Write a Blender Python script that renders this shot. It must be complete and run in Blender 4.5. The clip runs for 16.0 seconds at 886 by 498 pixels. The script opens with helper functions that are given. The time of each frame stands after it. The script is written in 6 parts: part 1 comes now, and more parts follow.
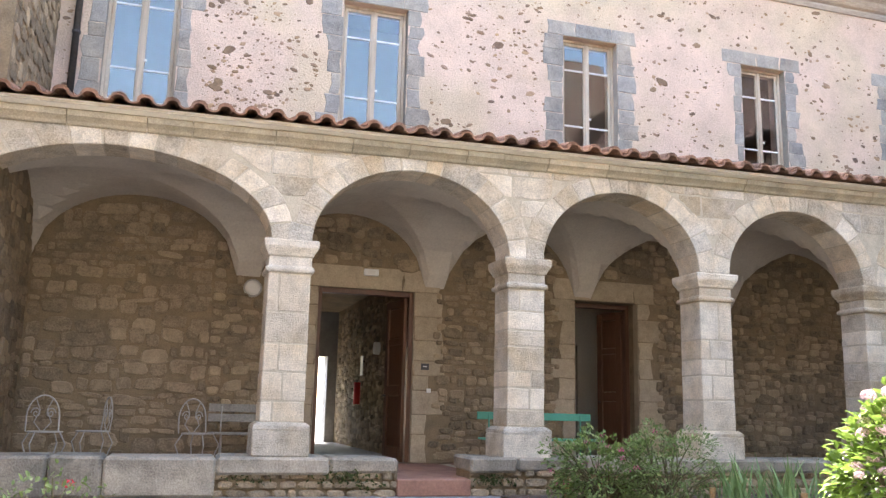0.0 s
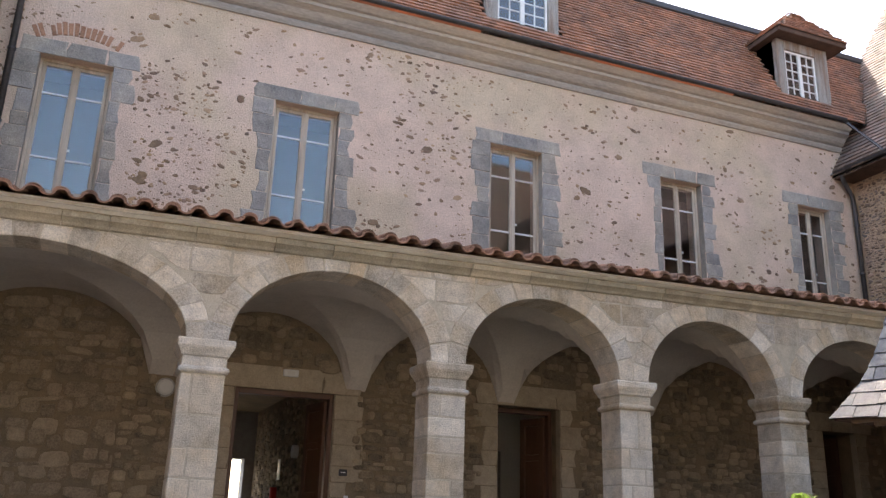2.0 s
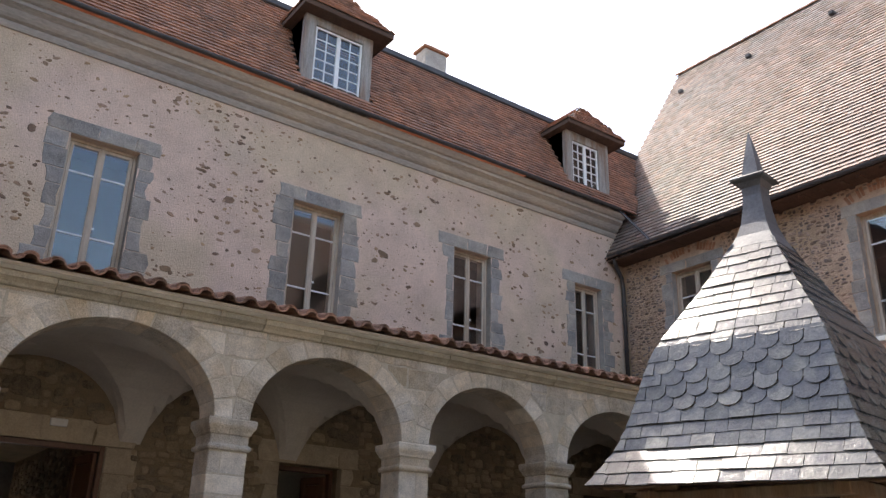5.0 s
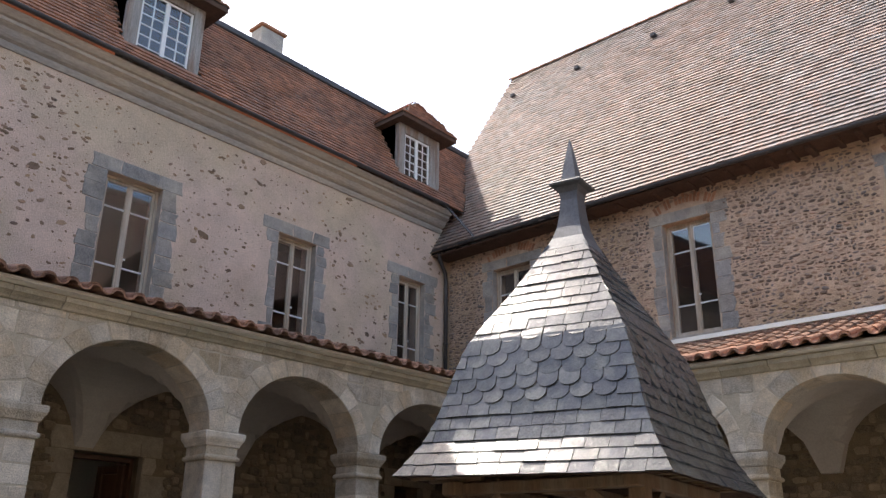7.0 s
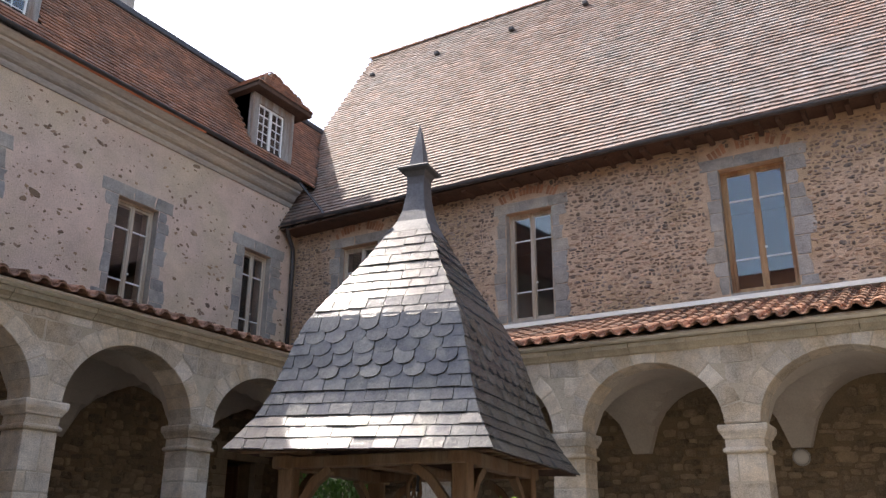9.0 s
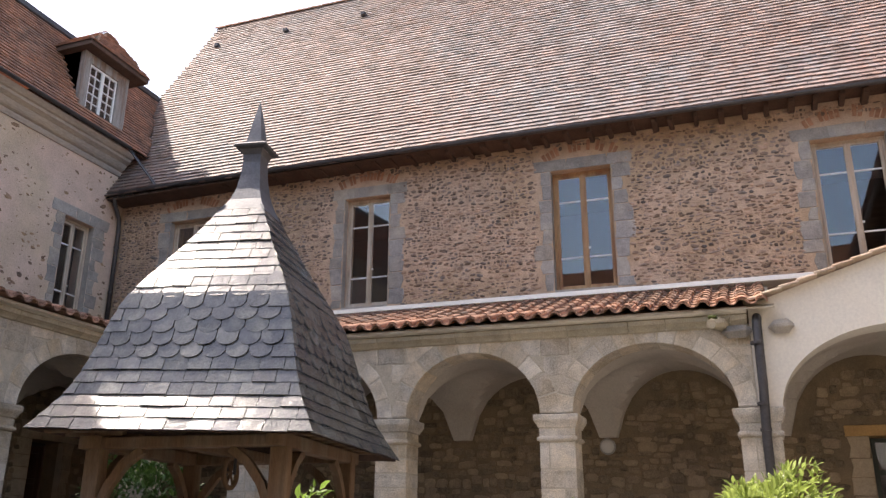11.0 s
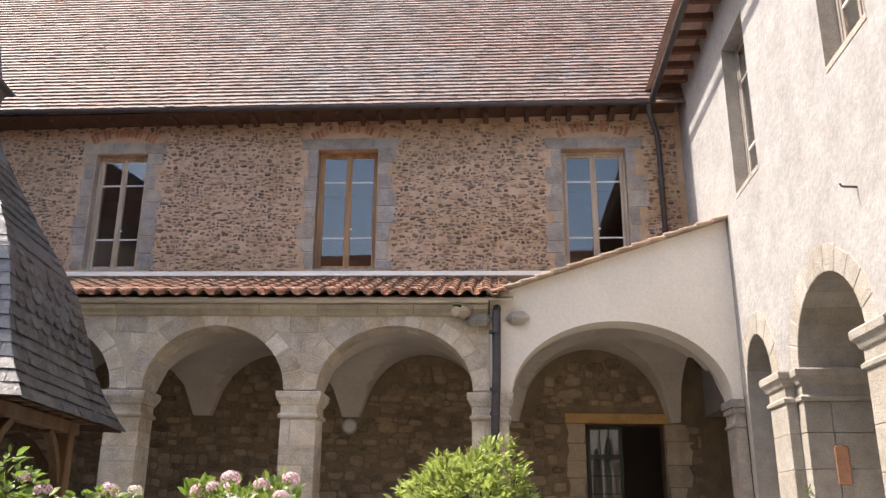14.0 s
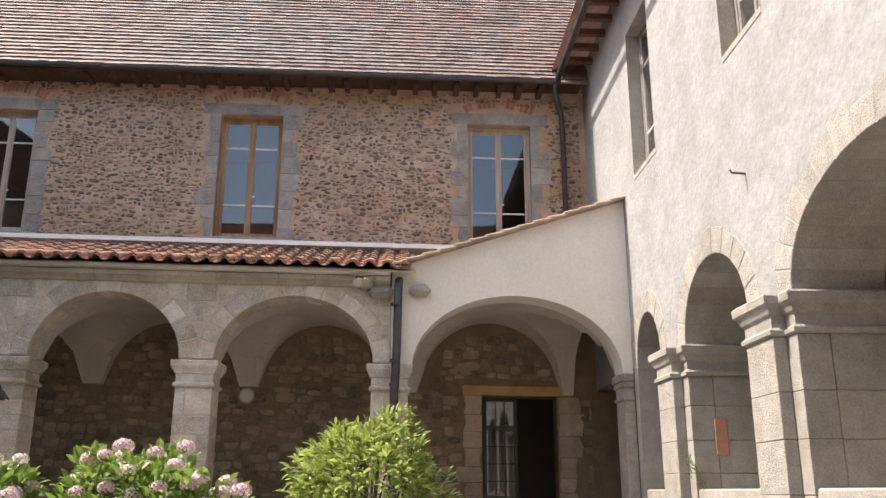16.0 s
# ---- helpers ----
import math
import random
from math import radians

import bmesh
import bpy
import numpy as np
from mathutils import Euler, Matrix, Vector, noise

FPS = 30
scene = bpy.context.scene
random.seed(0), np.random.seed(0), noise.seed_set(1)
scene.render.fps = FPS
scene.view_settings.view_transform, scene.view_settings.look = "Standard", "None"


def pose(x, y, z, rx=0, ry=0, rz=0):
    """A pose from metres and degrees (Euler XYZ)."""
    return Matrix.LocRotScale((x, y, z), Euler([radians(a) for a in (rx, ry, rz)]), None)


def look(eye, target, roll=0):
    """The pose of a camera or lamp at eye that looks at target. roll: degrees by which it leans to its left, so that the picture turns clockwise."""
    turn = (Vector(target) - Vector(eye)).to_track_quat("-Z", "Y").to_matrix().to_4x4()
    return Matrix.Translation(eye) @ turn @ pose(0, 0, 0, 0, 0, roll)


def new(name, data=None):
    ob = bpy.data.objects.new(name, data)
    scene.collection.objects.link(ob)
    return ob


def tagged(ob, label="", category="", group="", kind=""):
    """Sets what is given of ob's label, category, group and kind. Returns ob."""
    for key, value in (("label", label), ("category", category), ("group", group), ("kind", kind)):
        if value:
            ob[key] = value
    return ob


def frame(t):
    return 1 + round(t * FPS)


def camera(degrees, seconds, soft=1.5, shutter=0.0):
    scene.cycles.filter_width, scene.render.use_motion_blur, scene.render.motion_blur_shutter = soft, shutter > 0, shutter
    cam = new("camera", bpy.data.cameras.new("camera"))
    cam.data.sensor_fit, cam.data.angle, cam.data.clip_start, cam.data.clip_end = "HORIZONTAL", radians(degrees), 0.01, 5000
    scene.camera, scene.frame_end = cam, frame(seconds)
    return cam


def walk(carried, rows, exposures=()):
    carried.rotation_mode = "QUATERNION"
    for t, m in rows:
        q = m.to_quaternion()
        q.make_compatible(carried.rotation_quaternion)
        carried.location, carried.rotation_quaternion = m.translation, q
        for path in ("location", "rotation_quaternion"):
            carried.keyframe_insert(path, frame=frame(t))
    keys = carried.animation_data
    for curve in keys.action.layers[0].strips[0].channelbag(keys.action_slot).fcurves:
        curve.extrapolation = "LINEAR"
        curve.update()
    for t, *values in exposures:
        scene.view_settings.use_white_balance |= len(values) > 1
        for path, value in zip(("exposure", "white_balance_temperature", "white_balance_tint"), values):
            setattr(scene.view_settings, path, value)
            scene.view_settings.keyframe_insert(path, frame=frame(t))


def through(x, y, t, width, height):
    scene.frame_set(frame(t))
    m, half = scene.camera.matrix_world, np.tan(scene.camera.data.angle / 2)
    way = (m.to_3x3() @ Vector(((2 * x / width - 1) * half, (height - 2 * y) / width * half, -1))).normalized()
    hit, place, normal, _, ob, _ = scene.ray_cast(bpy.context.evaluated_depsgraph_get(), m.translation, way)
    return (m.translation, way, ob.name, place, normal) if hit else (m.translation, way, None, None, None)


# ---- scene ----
cam = camera(55.1, 16.0, 1.4)
PATH = [
    (0, (1.171, -0.577, 1.943), (1.74, 1.304, 2.318), 1.4),
    (0.5, (1.222, -0.589, 1.942), (1.813, 1.27, 2.385), 1.5),
    (1, (1.227, -0.619, 1.969), (1.85, 1.212, 2.477), 1.6),
    (1.5, (1.247, -0.606, 1.994), (1.903, 1.199, 2.554), 1.7),
    (2, (1.294, -0.576, 2.028), (1.989, 1.2, 2.629), 1.8),
    (2.5, (1.283, -0.566, 2.054), (2.029, 1.181, 2.681), 2.0),
    (3, (1.261, -0.582, 2.041), (2.067, 1.126, 2.699), 2.1),
    (5.5, (1.157, -0.9, 2.028), (2.319, 0.551, 2.766), 1.3),
    (6, (1.169, -0.919, 2.022), (2.41, 0.465, 2.758), 1.0),
    (6.5, (1.217, -0.87, 2.031), (2.532, 0.448, 2.762), 0.8),
    (7, (1.288, -0.843, 2.048), (2.672, 0.408, 2.769), 0.6),
    (7.5, (1.283, -0.849, 2.043), (2.727, 0.339, 2.753), 0.5),
    (8, (1.283, -0.877, 2.038), (2.785, 0.243, 2.736), 0.4),
    (8.2, (1.25, -0.913, 2.019), (2.775, 0.18, 2.712), 0.4),
    (10.5, (1.191, -1.111, 2.009), (2.927, -0.363, 2.661), 0.3),
    (11, (1.2, -1.129, 2.003), (2.977, -0.476, 2.649), 0.2),
    (11.5, (1.225, -1.168, 1.983), (3.033, -0.602, 2.624), 0.0),
    (12, (1.221, -1.225, 1.979), (3.059, -0.751, 2.61), 0.1),
    (12.5, (1.248, -1.258, 1.97), (3.108, -0.87, 2.594), 0.1),
    (13, (1.245, -1.291, 1.981), (3.124, -0.994, 2.597), 0.2),
    (13.5, (1.258, -1.317, 1.955), (3.149, -1.1, 2.569), 0.2),
    (14, (1.271, -1.33, 1.941), (3.171, -1.196, 2.551), 0.3),
    (14.5, (1.249, -1.311, 1.956), (3.157, -1.252, 2.554), 0.3),
    (15, (1.242, -1.301, 1.965), (3.155, -1.311, 2.548), 0.2),
    (15.5, (1.23, -1.312, 1.945), (3.147, -1.37, 2.513), 0.1),
    (16, (1.237, -1.326, 1.928), (3.158, -1.419, 2.477), 0.1),
]
walk(cam, [(t, look(eye, target, roll)) for t, eye, target, roll in PATH],
     [(0, 3.6, 7300, 10), (0.6, 3.38, 7300, 10.5), (1.6, 2.72, 7350, 12), (3.0, 2.32, 7300, 11.5), (6.0, 1.88, 7100, 10.5), (9.0, 1.83, 7200, 12.5), (12.0, 2.0, 7400, 15), (16.0, 1.8, 7350, 13)])

# ---- world, sun ----
GROUND, FLOOR = 0.94, 1.14
SUN = Vector((0.03, 0.58, 0.80)).normalized()
world = bpy.data.worlds.new("world")
scene.world = world
world.use_nodes = True
wn = world.node_tree
sky = wn.nodes.new("ShaderNodeTexSky")
sky.sky_type, sky.sun_disc = "NISHITA", False
sky.sun_elevation, sky.sun_rotation = math.asin(SUN.z), math.atan2(SUN.x, SUN.y)
sky.air_density, sky.dust_density = 1.0, 2.2
wn.nodes["Background"].inputs["Strength"].default_value = 0.15
wn.links.new(sky.outputs[0], wn.nodes["Background"].inputs["Color"])
sun = new("sun", bpy.data.lights.new("sun", "SUN"))
sun.data.energy, sun.data.angle, sun.data.color = 2.35, radians(0.53), (1.0, 0.975, 0.94)
sun.matrix_world = Matrix.Translation((10, 10, 30)) @ SUN.to_track_quat("Z", "Y").to_matrix().to_4x4()

# ---- materials ----


def mat(name, base, rough=0.85, metal=0.0, scale=3.0, var=0.25, grain=40.0, bump=0.25, island=0.0, obj=0.0, tint=None, tint_scale=1.2, tint_amount=0.5, spec=0.3, stretch=(1, 1, 1)):
    """A surface with two scales of noise in colour, grain in relief, and variation from piece to piece."""
    m = bpy.data.materials.new(name)
    m.use_nodes = True
    n, l = m.node_tree.nodes, m.node_tree.links
    b = n["Principled BSDF"]
    b.inputs["Roughness"].default_value, b.inputs["Metallic"].default_value = rough, metal
    b.inputs["Specular IOR Level"].default_value = spec
    geo, co, mp = n.new("ShaderNodeNewGeometry"), n.new("ShaderNodeTexCoord"), n.new("ShaderNodeMapping")
    mp.inputs["Scale"].default_value = stretch
    l.new(geo.outputs["Position"], mp.inputs["Vector"])
    n1, n2 = n.new("ShaderNodeTexNoise"), n.new("ShaderNodeTexNoise")
    for k, s, d in ((n1, scale, 4), (n2, grain, 3)):
        k.inputs["Scale"].default_value, k.inputs["Detail"].default_value = s, d
        k.inputs["Roughness"].default_value = 0.65
        l.new(mp.outputs[0], k.inputs["Vector"])
    val = n.new("ShaderNodeMath")
    val.operation = "MULTIPLY_ADD"
    l.new(n1.outputs["Fac"], val.inputs[0])
    val.inputs[1].default_value, val.inputs[2].default_value = 3 * var, 1 - 1.5 * var
    val2 = n.new("ShaderNodeMath")
    val2.operation = "MULTIPLY_ADD"
    l.new(n2.outputs["Fac"], val2.inputs[0])
    val2.inputs[1].default_value = 3.2 * var
    val2.inputs[2].default_value = -1.6 * var
    add = n.new("ShaderNodeMath")
    l.new(val.outputs[0], add.inputs[0])
    l.new(val2.outputs[0], add.inputs[1])
    last = add
    for amount, source in ((island, geo.outputs["Random Per Island"]), (obj, None)):
        if not amount:
            continue
        if source is None:
            info = n.new("ShaderNodeObjectInfo")
            source = info.outputs["Random"]
        piece = n.new("ShaderNodeMath")
        piece.operation = "MULTIPLY_ADD"
        l.new(source, piece.inputs[0])
        piece.inputs[1].default_value, piece.inputs[2].default_value = amount, -amount / 2
        s2 = n.new("ShaderNodeMath")
        l.new(last.outputs[0], s2.inputs[0])
        l.new(piece.outputs[0], s2.inputs[1])
        last = s2
    mix = n.new("ShaderNodeMix")
    mix.data_type, mix.blend_type = "RGBA", "MULTIPLY"
    mix.inputs["Factor"].default_value = 1.0
    mix.inputs["A"].default_value = (*base, 1)
    if tint:
        n3, ramp, mt = n.new("ShaderNodeTexNoise"), n.new("ShaderNodeValToRGB"), n.new("ShaderNodeMix")
        n3.inputs["Scale"].default_value, n3.inputs["Detail"].default_value = tint_scale, 5
        l.new(mp.outputs[0], n3.inputs["Vector"])
        ramp.color_ramp.elements[0].position, ramp.color_ramp.elements[1].position = 0.45, 0.62
        l.new(n3.outputs["Fac"], ramp.inputs[0])
        f = n.new("ShaderNodeMath")
        f.operation = "MULTIPLY"
        f.inputs[1].default_value = tint_amount
        if island or obj:
            # pieces take the tint one by one
            rr = n.new("ShaderNodeMath")
            rr.operation = "FRACT"
            k7 = n.new("ShaderNodeMath")
            k7.operation = "MULTIPLY"
            k7.inputs[1].default_value = 7.31
            l.new(geo.outputs["Random Per Island"] if island else info.outputs["Random"], k7.inputs[0])
            l.new(k7.outputs[0], rr.inputs[0])
            av = n.new("ShaderNodeMath")
            av.operation = "MULTIPLY_ADD"
            av.inputs[1].default_value = 0.6
            half = n.new("ShaderNodeMath")
            half.operation = "MULTIPLY"
            half.inputs[1].default_value = 0.5
            l.new(ramp.outputs[0], half.inputs[0])
            l.new(rr.outputs[0], av.inputs[0])
            l.new(half.outputs[0], av.inputs[2])
            l.new(av.outputs[0], f.inputs[0])
        else:
            l.new(ramp.outputs[0], f.inputs[0])
        mt.data_type = "RGBA"
        mt.inputs["A"].default_value, mt.inputs["B"].default_value = (*base, 1), (*tint, 1)
        l.new(f.outputs[0], mt.inputs["Factor"])
        l.new(mt.outputs["Result"], mix.inputs["A"])
    l.new(last.outputs[0], mix.inputs["B"])
    l.new(mix.outputs["Result"], b.inputs["Base Color"])
    if bump:
        bp = n.new("ShaderNodeBump")
        bp.inputs["Strength"].default_value, bp.inputs["Distance"].default_value = bump, 0.02
        hs = n.new("ShaderNodeMath")
        l.new(n1.outputs["Fac"], hs.inputs[0])
        l.new(n2.outputs["Fac"], hs.inputs[1])
        l.new(hs.outputs[0], bp.inputs["Height"])
        l.new(bp.outputs[0], b.inputs["Normal"])
    return m


M = {
    "granite": mat("granite", (0.63, 0.57, 0.475), 0.9, scale=5, var=0.36, grain=55, bump=1.0, obj=0.42, tint=(0.47, 0.355, 0.215), tint_amount=0.75, tint_scale=1.8),
    # copy of the granite for the sunny south side, darkened to offset the sun
    "granite_sunlit": mat("granite darkened for sun", (0.335, 0.317, 0.288), 0.9, scale=5, var=0.26, grain=50, bump=0.8, obj=0.22, tint=(0.28, 0.24, 0.185), tint_amount=0.5, tint_scale=1.8),
    "granite_grey": mat("granite grey", (0.295, 0.28, 0.262), 0.9, scale=4, var=0.32, grain=50, bump=0.8, obj=0.35, tint=(0.40, 0.34, 0.26), tint_amount=0.6, tint_scale=2),
    "mortar": mat("mortar", (0.52, 0.45, 0.34), 0.95, scale=6, var=0.25, grain=70, bump=0.6),
    "coping": mat("weathered coping stone", (0.38, 0.33, 0.26), 0.95, scale=4, var=0.4, grain=45, bump=0.7, obj=0.25, tint=(0.17, 0.15, 0.12), tint_amount=0.9, tint_scale=2.5),
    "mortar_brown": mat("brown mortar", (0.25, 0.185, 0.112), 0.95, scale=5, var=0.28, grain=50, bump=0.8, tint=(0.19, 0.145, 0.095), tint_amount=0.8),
    "mortar_pink": mat("pink mortar", (0.50, 0.36, 0.255), 0.95, scale=4, var=0.3, grain=50, bump=0.9, tint=(0.42, 0.29, 0.17), tint_amount=0.7, tint_scale=0.6),
    "rubble": mat("rubble", (0.30, 0.23, 0.145), 0.9, scale=7, var=0.38, grain=45, bump=0.8, island=0.8, tint=(0.24, 0.185, 0.125), tint_amount=0.95),
    "rubble_block": mat("dressed brown stone", (0.32, 0.245, 0.16), 0.9, scale=7, var=0.38, grain=45, bump=0.9, obj=0.5, tint=(0.26, 0.20, 0.135), tint_amount=0.85),
    "rubble_pink": mat("pink rubble", (0.40, 0.265, 0.18), 0.9, scale=8, var=0.4, grain=50, bump=0.8, island=0.9, tint=(0.17, 0.145, 0.13), tint_amount=0.95, tint_scale=5),
    "render_pink": mat("pink render", (0.63, 0.475, 0.375), 0.95, scale=1.6, var=0.22, grain=42, bump=1.0, tint=(0.57, 0.455, 0.32), tint_amount=0.8, tint_scale=0.6),
    "pebble": mat("pebble", (0.25, 0.165, 0.12), 0.85, scale=10, var=0.25, grain=60, bump=0.4, island=0.8, tint=(0.34, 0.22, 0.12), tint_amount=0.9),
    "plaster": mat("vault plaster", (0.52, 0.47, 0.40), 0.95, scale=1.5, var=0.14, grain=30, bump=0.15, tint=(0.44, 0.38, 0.31), tint_amount=0.6, tint_scale=0.9),
    "lime_white": mat("lime plaster", (0.74, 0.69, 0.60), 0.95, scale=1.2, var=0.1, grain=25, bump=0.15, tint=(0.66, 0.58, 0.46), tint_amount=0.5, tint_scale=0.6),
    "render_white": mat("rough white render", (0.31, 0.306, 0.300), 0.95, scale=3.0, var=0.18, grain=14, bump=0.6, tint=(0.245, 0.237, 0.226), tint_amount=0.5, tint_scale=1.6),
    "cornice": mat("painted cornice", (0.33, 0.30, 0.27), 0.85, scale=1.2, var=0.25, grain=30, bump=0.15, tint=(0.42, 0.35, 0.27), tint_amount=0.8, stretch=(0.3, 1, 1)),
    "cornice_stone": mat("cornice stone", (0.45, 0.38, 0.27), 0.9, scale=4, var=0.3, grain=50, bump=0.35, obj=0.22, tint=(0.30, 0.27, 0.2), tint_amount=0.7),
    "canal": mat("canal tile clay", (0.29, 0.155, 0.10), 0.9, scale=9, var=0.45, grain=40, bump=0.5, obj=0.65, island=0.4, tint=(0.135, 0.105, 0.085), tint_amount=0.8),
    "canal_pale": mat("pale clay tile", (0.50, 0.33, 0.235), 0.85, scale=7, var=0.25, grain=40, bump=0.3, obj=0.35, tint=(0.48, 0.42, 0.33), tint_amount=0.7),
    "flat_red": mat("red flat tile", (0.35, 0.165, 0.10), 0.85, scale=1.5, var=0.32, grain=30, bump=0.3, island=0.45, tint=(0.21, 0.13, 0.10), tint_amount=0.8),
    "flat_grey": mat("weathered flat tile", (0.235, 0.148, 0.115), 0.68, scale=1.4, var=0.36, grain=30, bump=0.35, island=0.5, tint=(0.195, 0.182, 0.175), tint_amount=0.85, tint_scale=0.25, spec=0.45),
    "underlay": mat("roof underlay", (0.07, 0.055, 0.045), 0.95),
    "brick": mat("brick", (0.37, 0.195, 0.12), 0.9, scale=6, var=0.3, grain=50, bump=0.4, obj=0.35),
    "slate": mat("slate", (0.045, 0.048, 0.058), 0.19, scale=7, var=0.35, grain=38, bump=0.22, obj=0.6, tint=(0.17, 0.175, 0.15), tint_amount=0.5, tint_scale=5.5, spec=0.6),
    "lead": mat("lead", (0.12, 0.12, 0.125), 0.5, metal=0.5, scale=4, var=0.25, grain=30, bump=0.1),
    "zinc": mat("dark gutter metal", (0.075, 0.07, 0.07), 0.5, metal=0.4, scale=4, var=0.3, grain=30, bump=0.08),
    "oak": mat("weathered oak", (0.18, 0.105, 0.058), 0.8, scale=4, var=0.3, grain=30, bump=0.4, stretch=(4, 4, 0.5), tint=(0.22, 0.17, 0.12), tint_amount=0.5),
    "oak_pale": mat("pale round wood", (0.33, 0.21, 0.10), 0.85, scale=5, var=0.3, grain=40, bump=0.3),
    "oak_dark": mat("dark rafter wood", (0.085, 0.05, 0.035), 0.85, scale=4, var=0.35, grain=30, bump=0.3),
    "oak_red": mat("red-brown eave wood", (0.12, 0.06, 0.04), 0.8, scale=4, var=0.35, grain=30, bump=0.3),
    "wood_door": mat("varnished chestnut", (0.115, 0.05, 0.024), 0.45, scale=3, var=0.25, grain=30, bump=0.12, stretch=(6, 6, 0.6), spec=0.5),
    "dark_green": mat("dark green door paint", (0.05, 0.06, 0.045), 0.5, var=0.15, bump=0.05),
    "rubble_dress": mat("dressed door stone", (0.43, 0.345, 0.235), 0.9, scale=5, var=0.25, grain=50, bump=0.5, obj=0.25, tint=(0.36, 0.30, 0.22), tint_amount=0.6),
    "wood_pale": mat("pale window wood", (0.50, 0.42, 0.33), 0.75, scale=4, var=0.25, grain=40, bump=0.2, stretch=(5, 5, 0.7), tint=(0.36, 0.27, 0.18), tint_amount=0.6),
    "wood_grey": mat("silvered dormer wood", (0.30, 0.275, 0.25), 0.8, scale=4, var=0.35, grain=30, bump=0.4, stretch=(5, 5, 0.5), tint=(0.19, 0.115, 0.075), tint_amount=0.7),
    "wood_tan": mat("tan stained window wood", (0.40, 0.25, 0.13), 0.7, scale=4, var=0.3, grain=40, bump=0.2, stretch=(5, 5, 0.7), tint=(0.24, 0.10, 0.055), tint_amount=0.6),
    "paint_white": mat("white muntin paint", (0.72, 0.71, 0.69), 0.6, var=0.1, bump=0.05),
    "yellow_wood": mat("new timber lintel", (0.48, 0.30, 0.12), 0.7, scale=4, var=0.2, bump=0.15),
    "terracotta": mat("terracotta floor tile", (0.30, 0.155, 0.11), 0.7, scale=3, var=0.25, grain=30, bump=0.15, obj=0.2),
    "asphalt": mat("grey gravel yard", (0.21, 0.205, 0.20), 0.95, scale=2, var=0.25, grain=90, bump=0.5),
    "soil": mat("garden soil", (0.075, 0.055, 0.04), 0.95, scale=4, var=0.4, grain=40, bump=0.8),
    # dark base stands in for the lack of light indoors
    "room": mat("room wall with painted dimness", (0.13, 0.105, 0.085), 0.9, scale=1, var=0.1, bump=0),
    "iron": mat("pale painted iron", (0.42, 0.40, 0.36), 0.6, metal=0.2, var=0.2, bump=0.05),
    "bench_grey": mat("grey bench wood", (0.30, 0.28, 0.24), 0.85, scale=5, var=0.3, bump=0.2),
    "bench_green": mat("sea green paint", (0.10, 0.36, 0.25), 0.55, var=0.12, bump=0.05),
    "opal": mat("opal lamp glass", (0.70, 0.68, 0.63), 0.3, var=0.05, bump=0),
    "white_plastic": mat("white plastic", (0.75, 0.74, 0.70), 0.5, var=0.04, bump=0),
    "dark_plastic": mat("dark plastic", (0.06, 0.055, 0.055), 0.5, var=0.1, bump=0),
    "red": mat("red plastic", (0.5, 0.03, 0.02), 0.5, var=0.05, bump=0),
    "moss": mat("moss", (0.055, 0.07, 0.02), 0.95, scale=12, var=0.4, grain=60, bump=0.8),
}


def leaf_mat(name, base, rough=0.45, through=0.25, island=0.5):
    m = mat(name, base, rough, scale=6, var=0.2, grain=30, bump=0.05, island=island, spec=0.4)
    n, l = m.node_tree.nodes, m.node_tree.links
    b = n["Principled BSDF"]
    t, mx = n.new("ShaderNodeBsdfTranslucent"), n.new("ShaderNodeMixShader")
    l.new(b.inputs["Base Color"].links[0].from_socket, t.inputs["Color"])
    mx.inputs[0].default_value = through
    l.new(b.outputs[0], mx.inputs[1])
    l.new(t.outputs[0], mx.inputs[2])
    l.new(mx.outputs[0], n["Material Output"].inputs["Surface"])
    return m


M["leaf_hydrangea"] = leaf_mat("hydrangea leaf", (0.18, 0.275, 0.055), 0.38, 0.4)
M["leaf_laurel"] = leaf_mat("laurel leaf", (0.30, 0.37, 0.10), 0.3, 0.5)
M["leaf_rose"] = leaf_mat("rose leaf", (0.14, 0.20, 0.06), 0.5, 0.35)
# darker copy of the laurel leaf, shade put into its colour
M["leaf_laurel_shade"] = leaf_mat("laurel leaf with painted shade", (0.09, 0.16, 0.035), 0.35, 0.25)
M["leaf_iris"] = leaf_mat("iris blade", (0.12, 0.19, 0.075))
M["bloom_pink"] = leaf_mat("pink hydrangea petal", (0.72, 0.50, 0.57), 0.7, 0.3, 0.3)
M["bloom_white"] = leaf_mat("cream hydrangea petal", (0.68, 0.62, 0.52), 0.7, 0.2, 0.3)
M["bloom_rose"] = leaf_mat("magenta rose petal", (0.55, 0.10, 0.26), 0.7, 0.2, 0.3)
M["bloom_red"] = leaf_mat("red rose petal", (0.55, 0.03, 0.05), 0.7, 0.2, 0.3)
M["stem"] = mat("stem", (0.10, 0.09, 0.045), 0.8)

glass = bpy.data.materials.new("window glass")
glass.use_nodes = True
gb = glass.node_tree.nodes["Principled BSDF"]
gb.inputs["Base Color"].default_value = (1, 1, 1, 1)
gb.inputs["Roughness"].default_value, gb.inputs["Transmission Weight"].default_value, gb.inputs["IOR"].default_value = 0.0, 1.0, 1.62
M["glass"] = glass

# ---- building blocks ----
N_FRAME = Matrix.Translation((0, 9.6, 0))
# the cornice and tiles over the north arches climb a little to the east
N_CORNICE = Matrix(((1, 0, 0, 0), (0, 1, 0, 9.6), (0.0125, 0, 1, 0), (0, 0, 0, 1)))
